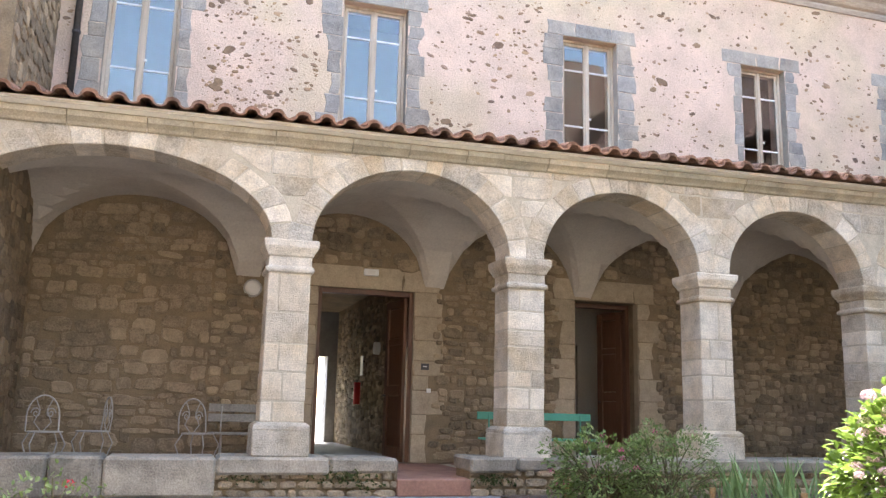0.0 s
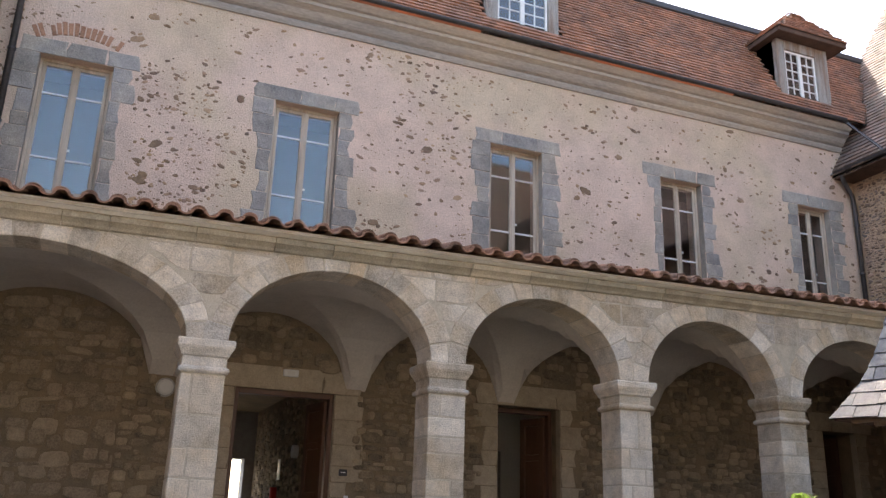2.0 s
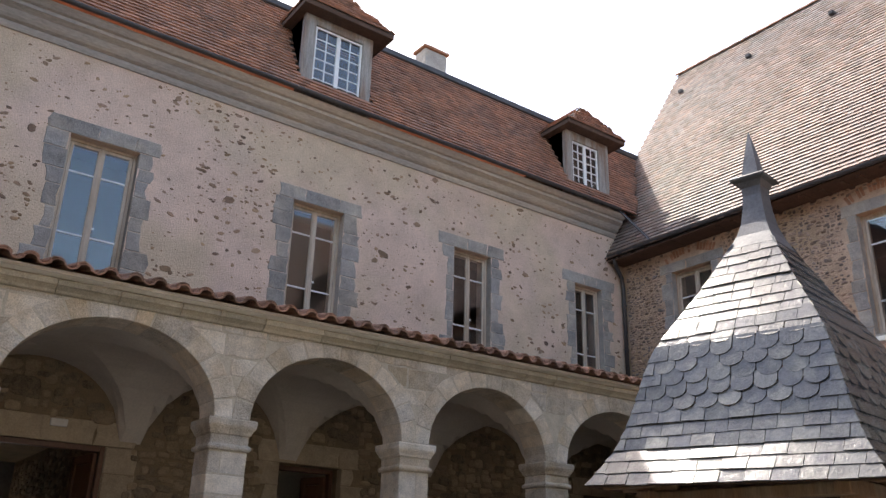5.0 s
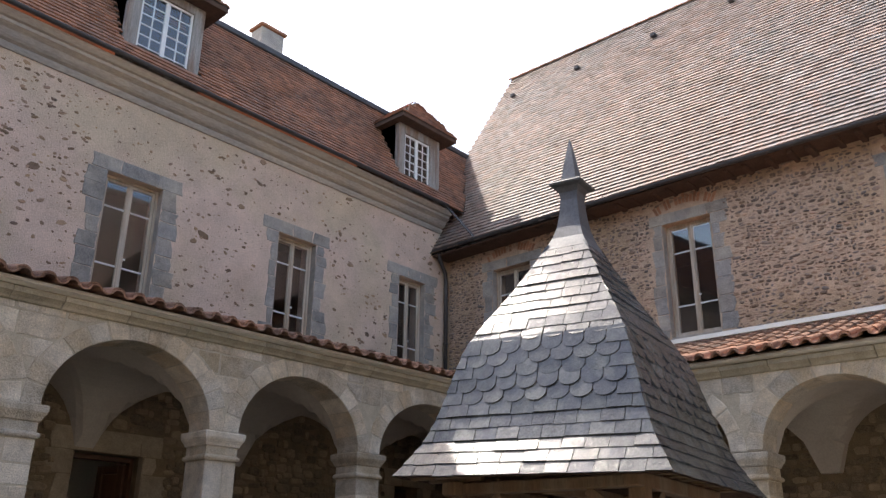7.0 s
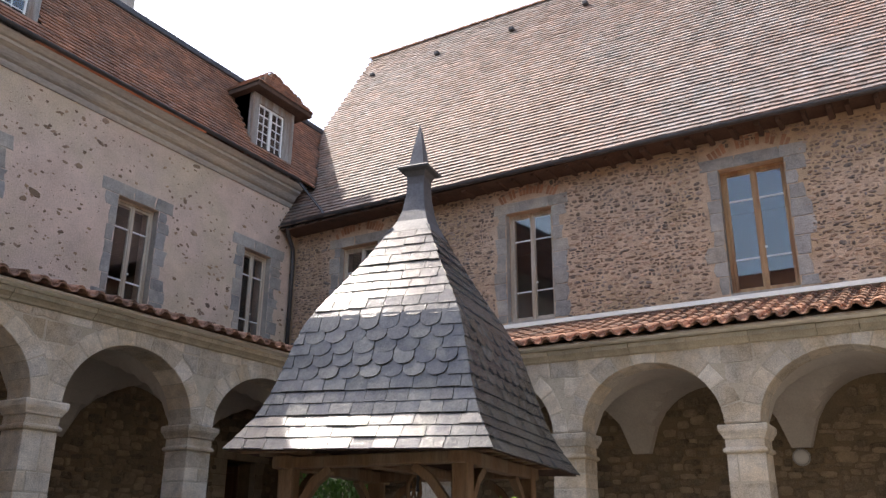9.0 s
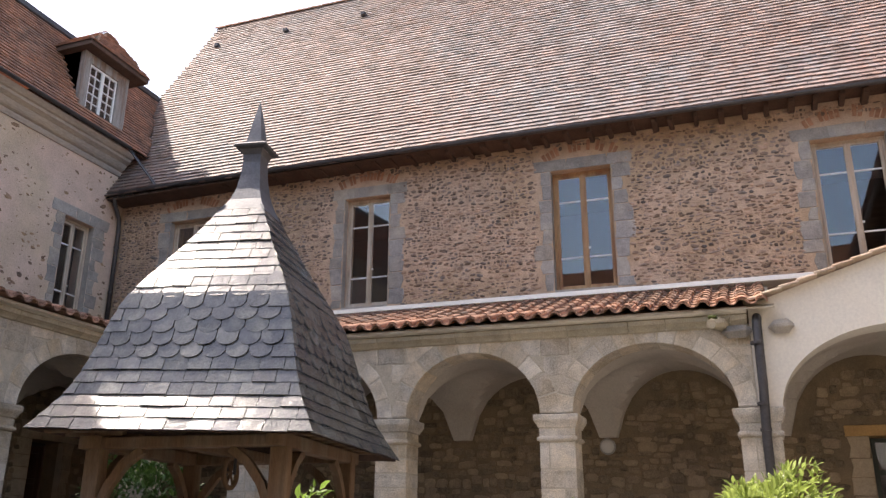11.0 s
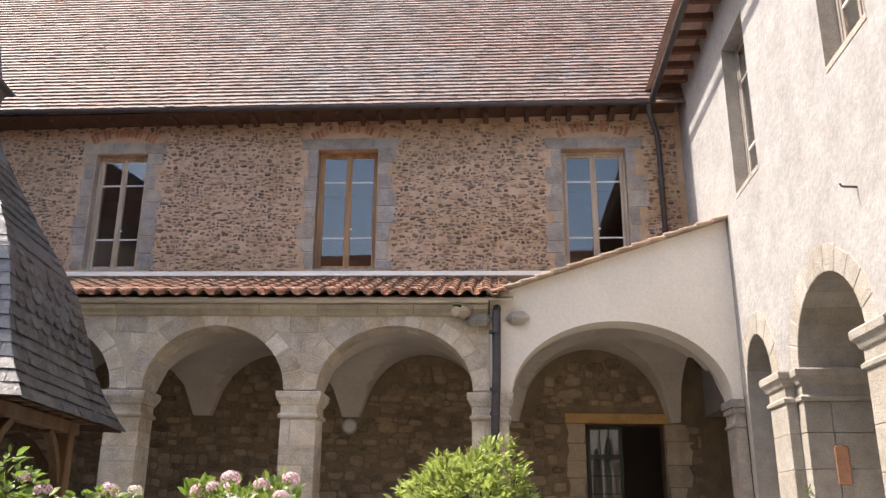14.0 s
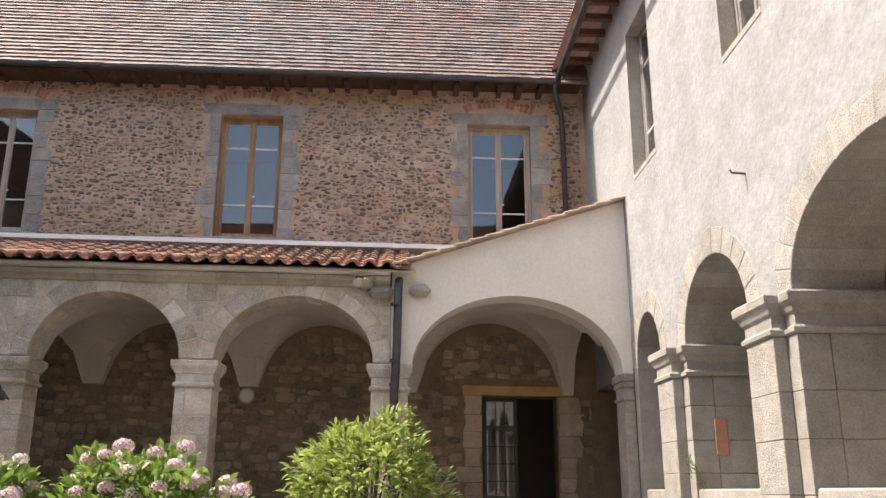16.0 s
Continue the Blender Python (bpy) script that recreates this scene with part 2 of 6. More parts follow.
# u runs from the north-east corner southwards along -y, v into the gallery (+x); the old east range sinks a little to the south
E_FRAME = Matrix(((0, 1, 0, 13.85), (-1, 0, 0, 9.6), (-0.013, 0, 1, 0.013 * 7.6), (0, 0, 0, 1)))
# u runs along +x, v away from the yard (-y)
S_FRAME = Matrix(((1, 0, 0, 0), (0, -1, 0, -4.8), (0, 0, 1, 0), (0, 0, 0, 1)))
I4 = Matrix.Identity(4)


def mesh_of(bm, name, material, frame_m=I4, smooth=False):
    bmesh.ops.transform(bm, matrix=frame_m, verts=bm.verts)
    if frame_m.determinant() < 0:
        bmesh.ops.reverse_faces(bm, faces=bm.faces)
    me = bpy.data.meshes.new(name)
    bm.to_mesh(me)
    bm.free()
    me.materials.append(M[material])
    if smooth:
        me.shade_smooth()
    return me


def part(name, bm, material, parent=None, label="", frame_m=I4, smooth=False):
    ob = new(name, mesh_of(bm, name, material, frame_m, smooth))
    ob.parent = parent
    if label:
        ob["label"] = label
    return ob


def thing(name, label, category, at=(0, 0, 0), group="", kind=""):
    ob = new(name)
    ob.location = at
    ob.empty_display_size = 0.1
    # children are given in world places
    return tagged(ob, label, category, group, kind)


def hold(parent, *obs):
    """Hang parts made in world coordinates under a thing that stands elsewhere."""
    for o in obs:
        o.parent = parent
        o.matrix_parent_inverse = Matrix.Translation(-parent.location)


def add_box(bm, x0, x1, y0, y1, z0, z1, bevel=0.0, jitter=0.0, m=I4):
    vs = [bm.verts.new(m @ Vector((x + random.uniform(-jitter, jitter), y + random.uniform(-jitter, jitter) * 0.5, z + random.uniform(-jitter, jitter))))
          for z in (z0, z1) for y in (y0, y1) for x in (x0, x1)]
    fs = [bm.faces.new([vs[i] for i in f]) for f in ((0, 2, 3, 1), (4, 5, 7, 6), (0, 1, 5, 4), (2, 6, 7, 3), (0, 4, 6, 2), (1, 3, 7, 5))]
    if bevel:
        es = list({e for f in fs for e in f.edges})
        bmesh.ops.bevel(bm, geom=es, offset=bevel, segments=1, profile=0.5, affect="EDGES")
    return vs


def box(x0, x1, y0, y1, z0, z1, bevel=0.0, jitter=0.0):
    bm = bmesh.new()
    add_box(bm, x0, x1, y0, y1, z0, z1, bevel, jitter)
    return bm


def add_poly_piece(bm, poly, v0, v1, chamfer=0.012):
    """A stone with the outline poly [(u, z)...] (counter-clockwise seen from the yard), its face at v0, its back at v1, its rim chamfered."""
    cu, cz = sum(p[0] for p in poly) / len(poly), sum(p[1] for p in poly) / len(poly)
    r = max(1e-6, min(math.hypot(p[0] - cu, p[1] - cz) for p in poly))
    k = max(0.5, 1 - chamfer / r)
    face = [bm.verts.new((cu + (u - cu) * k, v0, cz + (z - cz) * k)) for u, z in poly]
    rim = [bm.verts.new((u, v0 + chamfer * 0.9, z)) for u, z in poly]
    back = [bm.verts.new((u, v1, z)) for u, z in poly]
    bm.faces.new(face)
    n = len(poly)
    for i in range(n):
        j = (i + 1) % n
        bm.faces.new((face[j], face[i], rim[i], rim[j]))
        bm.faces.new((rim[j], rim[i], back[i], back[j]))


def extrude_profile(bm, prof, u0, u1, steps=1):
    """A moulding with the cross-section prof [(v, z)...], drawn from u0 to u1."""
    rows = []
    for k in range(steps + 1):
        u = u0 + (u1 - u0) * k / steps
        rows.append([bm.verts.new((u, v, z)) for v, z in prof])
    n = len(prof)
    for a, b in zip(rows, rows[1:]):
        for i in range(n):
            j = (i + 1) % n
            bm.faces.new((a[i], b[i], b[j], a[j]))
    bm.faces.new(rows[0])
    bm.faces.new(rows[-1][::-1])
    bmesh.ops.recalc_face_normals(bm, faces=bm.faces)


def wall_bm(u0, u1, z0, z1, th, holes=(), top=None, arches=()):
    """A wall from v = 0 to v = th with rectangular holes (u0, u1, z0, z1) cut right through."""
    us = sorted({u0, u1, *[c for h in holes for c in h[:2] if u0 < c < u1]})
    zs = sorted({z0, z1, *[c for h in holes for c in h[2:] if z0 < c < z1]})
    bm = bmesh.new()
    solid = lambda i, j: 0 <= i < len(us) - 1 and 0 <= j < len(zs) - 1 and not any(
        h[0] - 1e-6 <= us[i] and us[i + 1] <= h[1] + 1e-6 and h[2] - 1e-6 <= zs[j] and zs[j + 1] <= h[3] + 1e-6 for h in holes)
    q = lambda *p: bm.faces.new([bm.verts.new(c) for c in p])
    for i in range(len(us) - 1):
        for j in range(len(zs) - 1):
            if not solid(i, j):
                continue
            a, b, c, d = us[i], us[i + 1], zs[j], zs[j + 1]
            q((a, 0, c), (b, 0, c), (b, 0, d), (a, 0, d))
            q((a, th, c), (a, th, d), (b, th, d), (b, th, c))
            if not solid(i - 1, j):
                q((a, 0, c), (a, 0, d), (a, th, d), (a, th, c))
            if not solid(i + 1, j):
                q((b, 0, c), (b, th, c), (b, th, d), (b, 0, d))
            if not solid(i, j - 1):
                q((a, 0, c), (a, th, c), (b, th, c), (b, 0, c))
            if not solid(i, j + 1):
                q((a, 0, d), (b, 0, d), (b, th, d), (a, th, d))
    bmesh.ops.remove_doubles(bm, verts=bm.verts, dist=1e-5)
    return bm


def arch_core(bm, u0, u1, spring, top0, top1, th, ca, ra, rise, n=24):
    """The wall above the springing between u0 and u1 with an elliptical opening of centre ca, half-span ra."""
    pts = []
    for k in range(n + 1):
        a = math.pi * (1 - k / n)
        pts.append((ca + ra * math.cos(a), spring + rise * math.sin(a)))
    top = lambda u: top0 + (top1 - top0) * (u - u0) / (u1 - u0)
    outer = [(u0, spring)] if pts[0][0] - u0 > 1e-4 else []
    cols = outer + pts + ([(u1, spring)] if u1 - pts[-1][0] > 1e-4 else [])
    fr = [(bm.verts.new((u, 0, z)), bm.verts.new((u, 0, top(u))), bm.verts.new((u, th, z)), bm.verts.new((u, th, top(u)))) for u, z in cols]
    for a, b in zip(fr, fr[1:]):
        bm.faces.new((a[0], b[0], b[1], a[1]))
        bm.faces.new((a[2], a[3], b[3], b[2]))
        bm.faces.new((a[0], a[2], b[2], b[0]))
        bm.faces.new((a[1], b[1], b[3], a[3]))
    bm.faces.new((fr[0][0], fr[0][1], fr[0][3], fr[0][2]))
    bm.faces.new((fr[-1][0], fr[-1][2], fr[-1][3], fr[-1][1]))

# ---- ground and floors ----
part("ground", box(-400, 400, -400, 400, GROUND - 0.6, GROUND), "asphalt")
tagged(bpy.data.objects["ground"], "grey gravelled courtyard ground", "ground", kind="structure")


def floor_slab(name, x0, x1, y0, y1, label):
    return tagged(part(name, box(x0, x1, y0, y1, GROUND, FLOOR - 0.012), "mortar"), label, "floor", kind="structure")


floor_n = floor_slab("floor_north", -4.2, 16.25, 9.62, 12.58, "terracotta-tiled gallery floor behind the north arcade")
floor_e = floor_slab("floor_east", 13.9, 16.25, -4.75, 9.6, "terracotta-tiled gallery floor behind the east arcade")
floor_s = floor_slab("floor_south", -6.0, 13.8, -7.9, -4.9, "stone gallery floor behind the south arches")

# ---- arcades ----


def ellipse_push(u, z, c, ra, rise, spring):
    """Moves a point that lies inside an arch ring out to the ring."""
    if z <= spring:
        return u, z, False
    d = math.hypot((u - c) / ra, (z - spring) / rise)
    if d >= 1 or d < 1e-6:
        return u, z, False
    return c + (u - c) / d, spring + (z - spring) / d, True


def arcade(name, label, frame_m, piers, arches, spring, rise, top, material, ring=0.27, half=0.25, th=0.5, seed=3, end=None, rises=None):
    """A row of round arches on piers. piers: centres. arches: (left, right) faces. Pieces: voussoirs and spandrel blocks."""
    random.seed(seed)
    wall = thing(name, label, "arcade wall", kind="structure")
    rise_of = lambda k: (rises or {}).get(k, rise)
    bm = bmesh.new()
    bounds = [piers[0] - half] + [p for p in piers[1:-1]] + [piers[-1] + half if end is None else end]
    for k, ((a, b), u0, u1) in enumerate(zip(arches, bounds, bounds[1:])):
        arch_core(bm, u0, u1, spring, top, top, th, (a + b) / 2, (b - a) / 2, rise_of(k))
    part("wall_core", bm, "mortar", wall, frame_m=frame_m)
    for ka, (a, b) in enumerate(arches):
        rise_k = rise_of(ka)
        c, ra = (a + b) / 2, (b - a) / 2
        n = max(11, round(math.pi * ra / 0.30)) | 1
        cuts = [0.0]
        for k in range(n):
            cuts.append(cuts[-1] + random.uniform(0.8, 1.2))
        for k in range(n):
            a0, a1 = math.pi * (1 - cuts[k] / cuts[-1]), math.pi * (1 - cuts[k + 1] / cuts[-1])
            g = 0.009 / ra
            a0, a1 = a0 - g, a1 + g
            rr = ring * random.uniform(0.85, 1.12)
            inner = [(c + (ra - 0.004) * math.cos(t), spring + (rise_k - 0.004) * math.sin(t)) for t in (a0, (a0 + a1) / 2, a1)]
            outer = [(c + (ra + rr) * math.cos(t), min(top - 0.002, spring + (rise_k + rr) * math.sin(t))) for t in (a1, (a0 + a1) / 2, a0)]
            poly = inner + [(pu + random.gauss(0, 0.006), min(top - 0.002, pz + random.gauss(0, 0.006))) for pu, pz in outer]
            bm = bmesh.new()
            add_poly_piece(bm, poly, -0.004 - random.uniform(0, 0.008), th + 0.006, 0.010)
            bmesh.ops.recalc_face_normals(bm, faces=bm.faces)
            part("voussoir", bm, material, wall, frame_m=frame_m)
    # spandrel blocks
    z = spring + 0.01
    while z < top - 0.06:
        h = min(random.uniform(0.2, 0.34), top - z)
        if top - z - h < 0.1:
            h = top - z
        u = bounds[0] + 0.02
        while u < bounds[-1] - 0.1:
            w = min(random.uniform(0.28, 0.62), bounds[-1] - u)
            pts, moved = [], 0
            m = 5
            ring_pts = [(u + 0.009 + (w - 0.018) * k / m, z + 0.008) for k in range(m)] + [(u + w - 0.009, z + 0.008 + (h - 0.016) * k / m) for k in range(m)] + \
                       [(u + w - 0.009 - (w - 0.018) * k / m, z + h - 0.008) for k in range(m)] + [(u + 0.009, z + h - 0.008 - (h - 0.016) * k / m) for k in range(m)]
            for pu, pz in ring_pts:
                for a, b in arches:
                    pu, pz, hit = ellipse_push(pu, pz, (a + b) / 2, (b - a) / 2 + ring, rise + ring, spring)
                    moved += hit
                pts.append((pu + random.gauss(0, 0.005), min(pz + random.gauss(0, 0.005), top - 0.003)))
            area = 0.5 * sum(p[0] * q[1] - q[0] * p[1] for p, q in zip(pts, pts[1:] + pts[:1]))
            if moved < 11 and area > 0.012:
                bm = bmesh.new()
                add_poly_piece(bm, pts, -0.003 - random.uniform(0, 0.009), 0.02, 0.010)
                bmesh.ops.recalc_face_normals(bm, faces=bm.faces)
                part("ashlar_block", bm, material, wall, frame_m=frame_m)
            u += w
        z += h
    return wall


def pier_thing(frame_m, u, base, spring, half, depth, v0, label, group, material="granite", seed=0, plinth=0.37, wide_cap=0.07):
    """A square pier: plinth, courses of dressed stone, a neck moulding and a moulded capital."""
    random.seed(seed)
    foot = frame_m @ Vector((u, v0 + depth / 2, base))
    p = thing("stone_pier", label, "pier", tuple(foot), group)
    vc, hd = v0 + depth / 2, depth / 2
    lo = lambda bm, n="ashlar_block", mt=material: hold(p, part(n, bm, mt, None, frame_m=frame_m))
    e = 0.075
    bm = bmesh.new()
    add_box(bm, u - half - e, u + half + e, vc - hd - e, vc + hd + e, base, base + plinth - 0.06, 0.015, 0.004)
    lo(bm, "plinth")
    bm = bmesh.new()
    sq = lambda r, z: [bm.verts.new((u + sx * (half + r), vc + sy * (hd + r), z)) for sx, sy in ((-1, -1), (1, -1), (1, 1), (-1, 1))]

    def loft(prof):
        rings = [sq(r, z) for r, z in prof]
        for a, b in zip(rings, rings[1:]):
            for i in range(4):
                j = (i + 1) % 4
                bm.faces.new((a[i], a[j], b[j], b[i]))
        bm.faces.new(rings[0][::-1])
        bm.faces.new(rings[-1])
    loft([(e, base + plinth - 0.06), (e - 0.005, base + plinth - 0.02), (0.02, base + plinth + 0.02), (0.0, base + plinth + 0.02)])
    lo(bm, "base_moulding")
    z, top = base + plinth + 0.02, spring - 0.40
    while z < top - 0.02:
        h = random.uniform(0.2, 0.42)
        if top - z - h < 0.16:
            h = top - z
        if random.random() < 0.45:
            s = random.uniform(-0.5, 0.5) * half
            for a, b in ((u - half, u + s - 0.005), (u + s + 0.005, u + half)):
                bm = bmesh.new()
                add_box(bm, a, b, vc - hd, vc + hd, z + 0.006, z + h - 0.006, 0.011, 0.005)
                lo(bm)
        else:
            bm = bmesh.new()
            add_box(bm, u - half, u + half, vc - hd, vc + hd, z + 0.006, z + h - 0.006, 0.011, 0.005)
            lo(bm)
        z += h
    bm = bmesh.new()
    add_box(bm, u - half + 0.005, u + half - 0.005, vc - hd + 0.005, vc + hd - 0.005, base + plinth, spring - 0.38)
    lo(bm, "joint_core", "mortar")
    bm = bmesh.new()
    w = wide_cap
    loft([(0, spring - 0.40), (0.03, spring - 0.385), (0.038, spring - 0.36), (0.028, spring - 0.335), (0.004, spring - 0.32), (0.0, spring - 0.31), (0.0, spring - 0.205)])
    lo(bm, "neck_moulding")
    bm = bmesh.new()
    loft([(0, spring - 0.203), (0.02, spring - 0.19), (0.03, spring - 0.16), (w * 0.85, spring - 0.11), (w, spring - 0.085), (w + 0.005, spring - 0.02), (w - 0.006, spring - 0.001)])
    lo(bm, "capital")
    return p


N_PIERS = [-1.75, 2.34, 5.40, 8.25, 11.07, 14.12]
N_ARCH = [(a + 0.24, b - 0.24) for a, b in zip(N_PIERS, N_PIERS[1:])]
E_PIERS = [-0.0 + 0.25, 2.50, 5.21, 7.90, 10.75]
E_ARCH = [(a + 0.25, b - 0.25) for a, b in zip(E_PIERS, E_PIERS[1:])]
arcade("arcade_north", "grey-beige granite arcade wall with round arches", N_FRAME, N_PIERS, N_ARCH, 3.93, 1.03, 5.24, "granite", seed=4, rises={0: 0.96})
arcade("arcade_east", "grey-beige granite arcade wall with round arches", E_FRAME, E_PIERS, E_ARCH, 3.80, 0.99, 4.97, "granite", seed=7, end=10.755)
for i, u in enumerate(N_PIERS[:-1]):
    pier_thing(N_FRAME, u, 1.38, 3.93, 0.255, 0.5, 0.0, "square granite pier with moulded capital standing on the low wall", "arcade piers", seed=10 + i)
for i, u in enumerate(E_PIERS):
    pier_thing(E_FRAME, u, 1.30, 3.78, 0.27, 0.5, 0.0, "square granite pier with moulded capital under the east arches", "arcade piers", seed=30 + i)


def cornice_run(name, label, frame_m, u0, u1, z, seed):
    """Moulded stones in a row under the roof edge, each a piece."""
    random.seed(seed)
    c = thing(name, label, "cornice", kind="structure")
    u, h = u0, 0.17
    while u < u1:
        w = min(random.uniform(0.5, 1.0), u1 - u)
        bm = bmesh.new()
        d = random.uniform(-0.004, 0.004)
        extrude_profile(bm, [(0.2, z), (-0.02, z), (-0.045 + d, z + 0.012), (-0.06 + d, z + 0.04), (-0.10 + d, z + 0.075), (-0.125 + d, z + 0.09), (-0.135 + d, z + 0.15), (-0.12 + d, z + h), (0.2, z + h)], u + 0.004, u + w - 0.004)
        part("cornice_stone", bm, "cornice_stone", c, frame_m=frame_m)
        u += w
    bm = bmesh.new()
    extrude_profile(bm, [(0.45, z + h + 0.003), (-0.10, z + h + 0.003), (-0.13, z + h + 0.03), (-0.17, z + h + 0.085), (0.45, z + h + 0.085)], u0, u1, 24)
    for v in bm.verts:
        v.co.y += random.uniform(-0.008, 0.008)
        v.co.z += random.uniform(0, 0.006)
    part("mortar_bed", bm, "lime_white", c, frame_m=frame_m)
    return c


cornice_run("cornice_north", "moulded pale stone cornice above the north arches", N_CORNICE, -2.0, 13.98, 5.06, 5)
cornice_run("cornice_east", "moulded pale stone cornice above the east arches", E_FRAME, -0.1, 10.74, 4.935, 6)


def parapet(name, label, frame_m, u0, u1, z1, seed, plain_to=None):
    random.seed(seed)
    w = thing(name, label, "low wall", kind="structure")
    bm = bmesh.new()
    add_box(bm, u0 + 0.03, u1 - 0.03, -0.03, 0.50, GROUND - 0.05, z1 - 0.05)
    part("wall_core", bm, "mortar_brown", w, frame_m=frame_m)
    u = u0
    while u < u1 - 0.02:
        d = random.uniform(0.55, 1.3)
        if u1 - u - d < 0.4:
            d = u1 - u
        bm = bmesh.new()
        h = 0.44 if plain_to is not None and u < plain_to else random.uniform(0.17, 0.21)
        add_box(bm, u + 0.006, u + d - 0.006, -0.11 - random.uniform(0, 0.03), 0.56, z1 - h, z1, 0.03, 0.012)
        part("coping_stone", bm, "coping", w, frame_m=frame_m)
        u += d
    z = GROUND - 0.02
    while z < z1 - 0.2:
        h = random.uniform(0.09, 0.15)
        u = u0 if plain_to is None else plain_to
        while u < u1 - 0.06:
            d = min(random.uniform(0.1, 0.34), u1 - u)
            pts = [(u + d / 2 + d * 0.47 * (abs(math.cos(a)) ** 0.6) * math.copysign(1, math.cos(a)) * random.uniform(0.85, 1), z + h / 2 + h * 0.46 * (abs(math.sin(a)) ** 0.6) * math.copysign(1, math.sin(a)) * random.uniform(0.85, 1)) for a in [k * math.pi / 5 for k in range(10)]]
            bm = bmesh.new()
            add_poly_piece(bm, pts, -0.07 - random.uniform(0, 0.03), 0.0, 0.02)
            bmesh.ops.recalc_face_normals(bm, faces=bm.faces)
            part("rubble_stone", bm, "rubble_block", w, frame_m=frame_m)
            u += d
        z += h
    return w


parapet("parapet_1", "low mossy granite wall with thick coping slabs", N_FRAME, -4.2, 3.74, 1.38, 8, 1.05)
parapet("parapet_2", "low rubble wall with worn granite coping", N_FRAME, 4.62, 13.98, 1.40, 9)
parapet("parapet_3", "low rubble wall under the east arches", E_FRAME, -0.1, 14.1, 1.30, 11)

# ---- white plastered bay at the south end of the east arcade ----
bay = thing("wall_bay", "smooth cream plastered arch wall with a sloping top", "wall", kind="structure")
bm = bmesh.new()
arch_core(bm, 10.76, 14.4, 3.72, 5.25, 6.46, 0.5, 12.66, 1.59, 1.15, 32)
part("wall_core", bm, "lime_white", bay, frame_m=E_FRAME)
bm = bmesh.new()
add_box(bm, 14.25, 14.4, 0.0, 0.5, GROUND, 3.72)
part("end_pier", bm, "granite_grey", bay, frame_m=E_FRAME)
for k, (e, za, zb) in enumerate(((0.05, 3.60, 3.72), (0.03, 3.52, 3.60), (0.03, 3.32, 3.38))):
    bm = bmesh.new()
    add_box(bm, 14.25 - e, 14.4, -e, 0.5 + e, za, zb, 0.012)
    part("capital_moulding", bm, "granite_grey", bay, frame_m=E_FRAME)
bm = bmesh.new()
add_box(bm, 11.02, 11.035, -0.004, 0.49, 3.79, 3.80)
part("plaster_lip", bm, "lime_white", bay, frame_m=E_FRAME)
verge = thing("verge_tiles", "row of pale clay tiles along the sloping wall top", "roof tiles")
slope = math.atan2(6.46 - 5.25, 14.4 - 10.76)
random.seed(12)
for k in range(15):
    u = 10.72 + 0.245 * k
    z = 5.25 + (u - 10.76) * math.tan(slope)
    bm = bmesh.new()
    m = Matrix.Translation((u, 0, z + 0.02)) @ Matrix.Rotation(-slope + 0.10, 4, "Y")
    add_box(bm, 0, 0.29, -0.15, 0.6, 0.005 + random.uniform(0, 0.01), 0.05, 0.01, 0.004, m)
    part("tile", bm, "canal_pale", verge, frame_m=E_FRAME)

# ---- vaults ----


def vault(name, label, frame_m, bays, v0, v1, spring, rise, backs=None):
    """Groin vaults; backs: where the bays spring from the back wall."""
    bm = bmesh.new()
    n = 18
    for (a, b), (a2, b2) in zip(bays, backs or bays):
        grid = []
        for i in range(n + 1):
            row = []
            for j in range(n + 1):
                v, f = v0 + (v1 - v0) * j / n, j / n
                ua, ub = a + (a2 - a) * f, b + (b2 - b) * f
                u, c, ra = ua + (ub - ua) * i / n, (ua + ub) / 2, (ub - ua) / 2
                du, dv = min(1, abs(u - c) / (ra - 0.2)), min(1, abs(v - (v0 + v1) / 2) / ((v1 - v0) / 2 - 0.12))
                za = spring + rise * math.sqrt(max(0, 1 - du ** 2.0))
                zb = spring + rise * math.sqrt(max(0, 1 - dv ** 2.0))
                row.append(bm.verts.new((u, v, max(za, zb))))
            grid.append(row)
        for i in range(n):
            for j in range(n):
                bm.faces.new((grid[i][j], grid[i][j + 1], grid[i + 1][j + 1], grid[i + 1][j]))
    top = [p for p in (min(x[0] for x in bays), max(x[1] for x in bays))]
    add_box(bm, top[0], top[1], v0, v1, spring + rise + 0.06, spring + rise + 0.12)
    ob = part(name, bm, "plaster", frame_m=frame_m)
    return tagged(ob, label, "ceiling", kind="structure")


N_BAYS = list(zip(N_PIERS, N_PIERS[1:])) + [(14.12, 16.7)]
N_BACKS = [(-1.22, 2.06), (2.06, 5.04), (5.04, 7.68), (7.68, 10.5), (10.5, 13.5), (13.5, 16.7)]
E_BAYS = list(zip(E_PIERS, E_PIERS[1:]))
E_BACKS = [(0.35, 2.9), (2.9, 5.62), (5.62, 8.29), (8.29, 10.85)]
vault("ceiling_north", "pale plastered groin vaults over the north gallery", N_FRAME, N_BAYS, 0.5, 3.0, 3.90, 1.12, N_BACKS)
vault("ceiling_east", "pale plastered groin vaults over the east gallery", E_FRAME, E_BAYS, 0.5, 2.45, 3.68, 1.12, E_BACKS)
vault("ceiling_bay", "pale plastered groin vault of the last bay", E_FRAME, [(10.80, 14.53)], 0.5, 2.45, 3.64, 1.27, [(11.05, 13.92)])

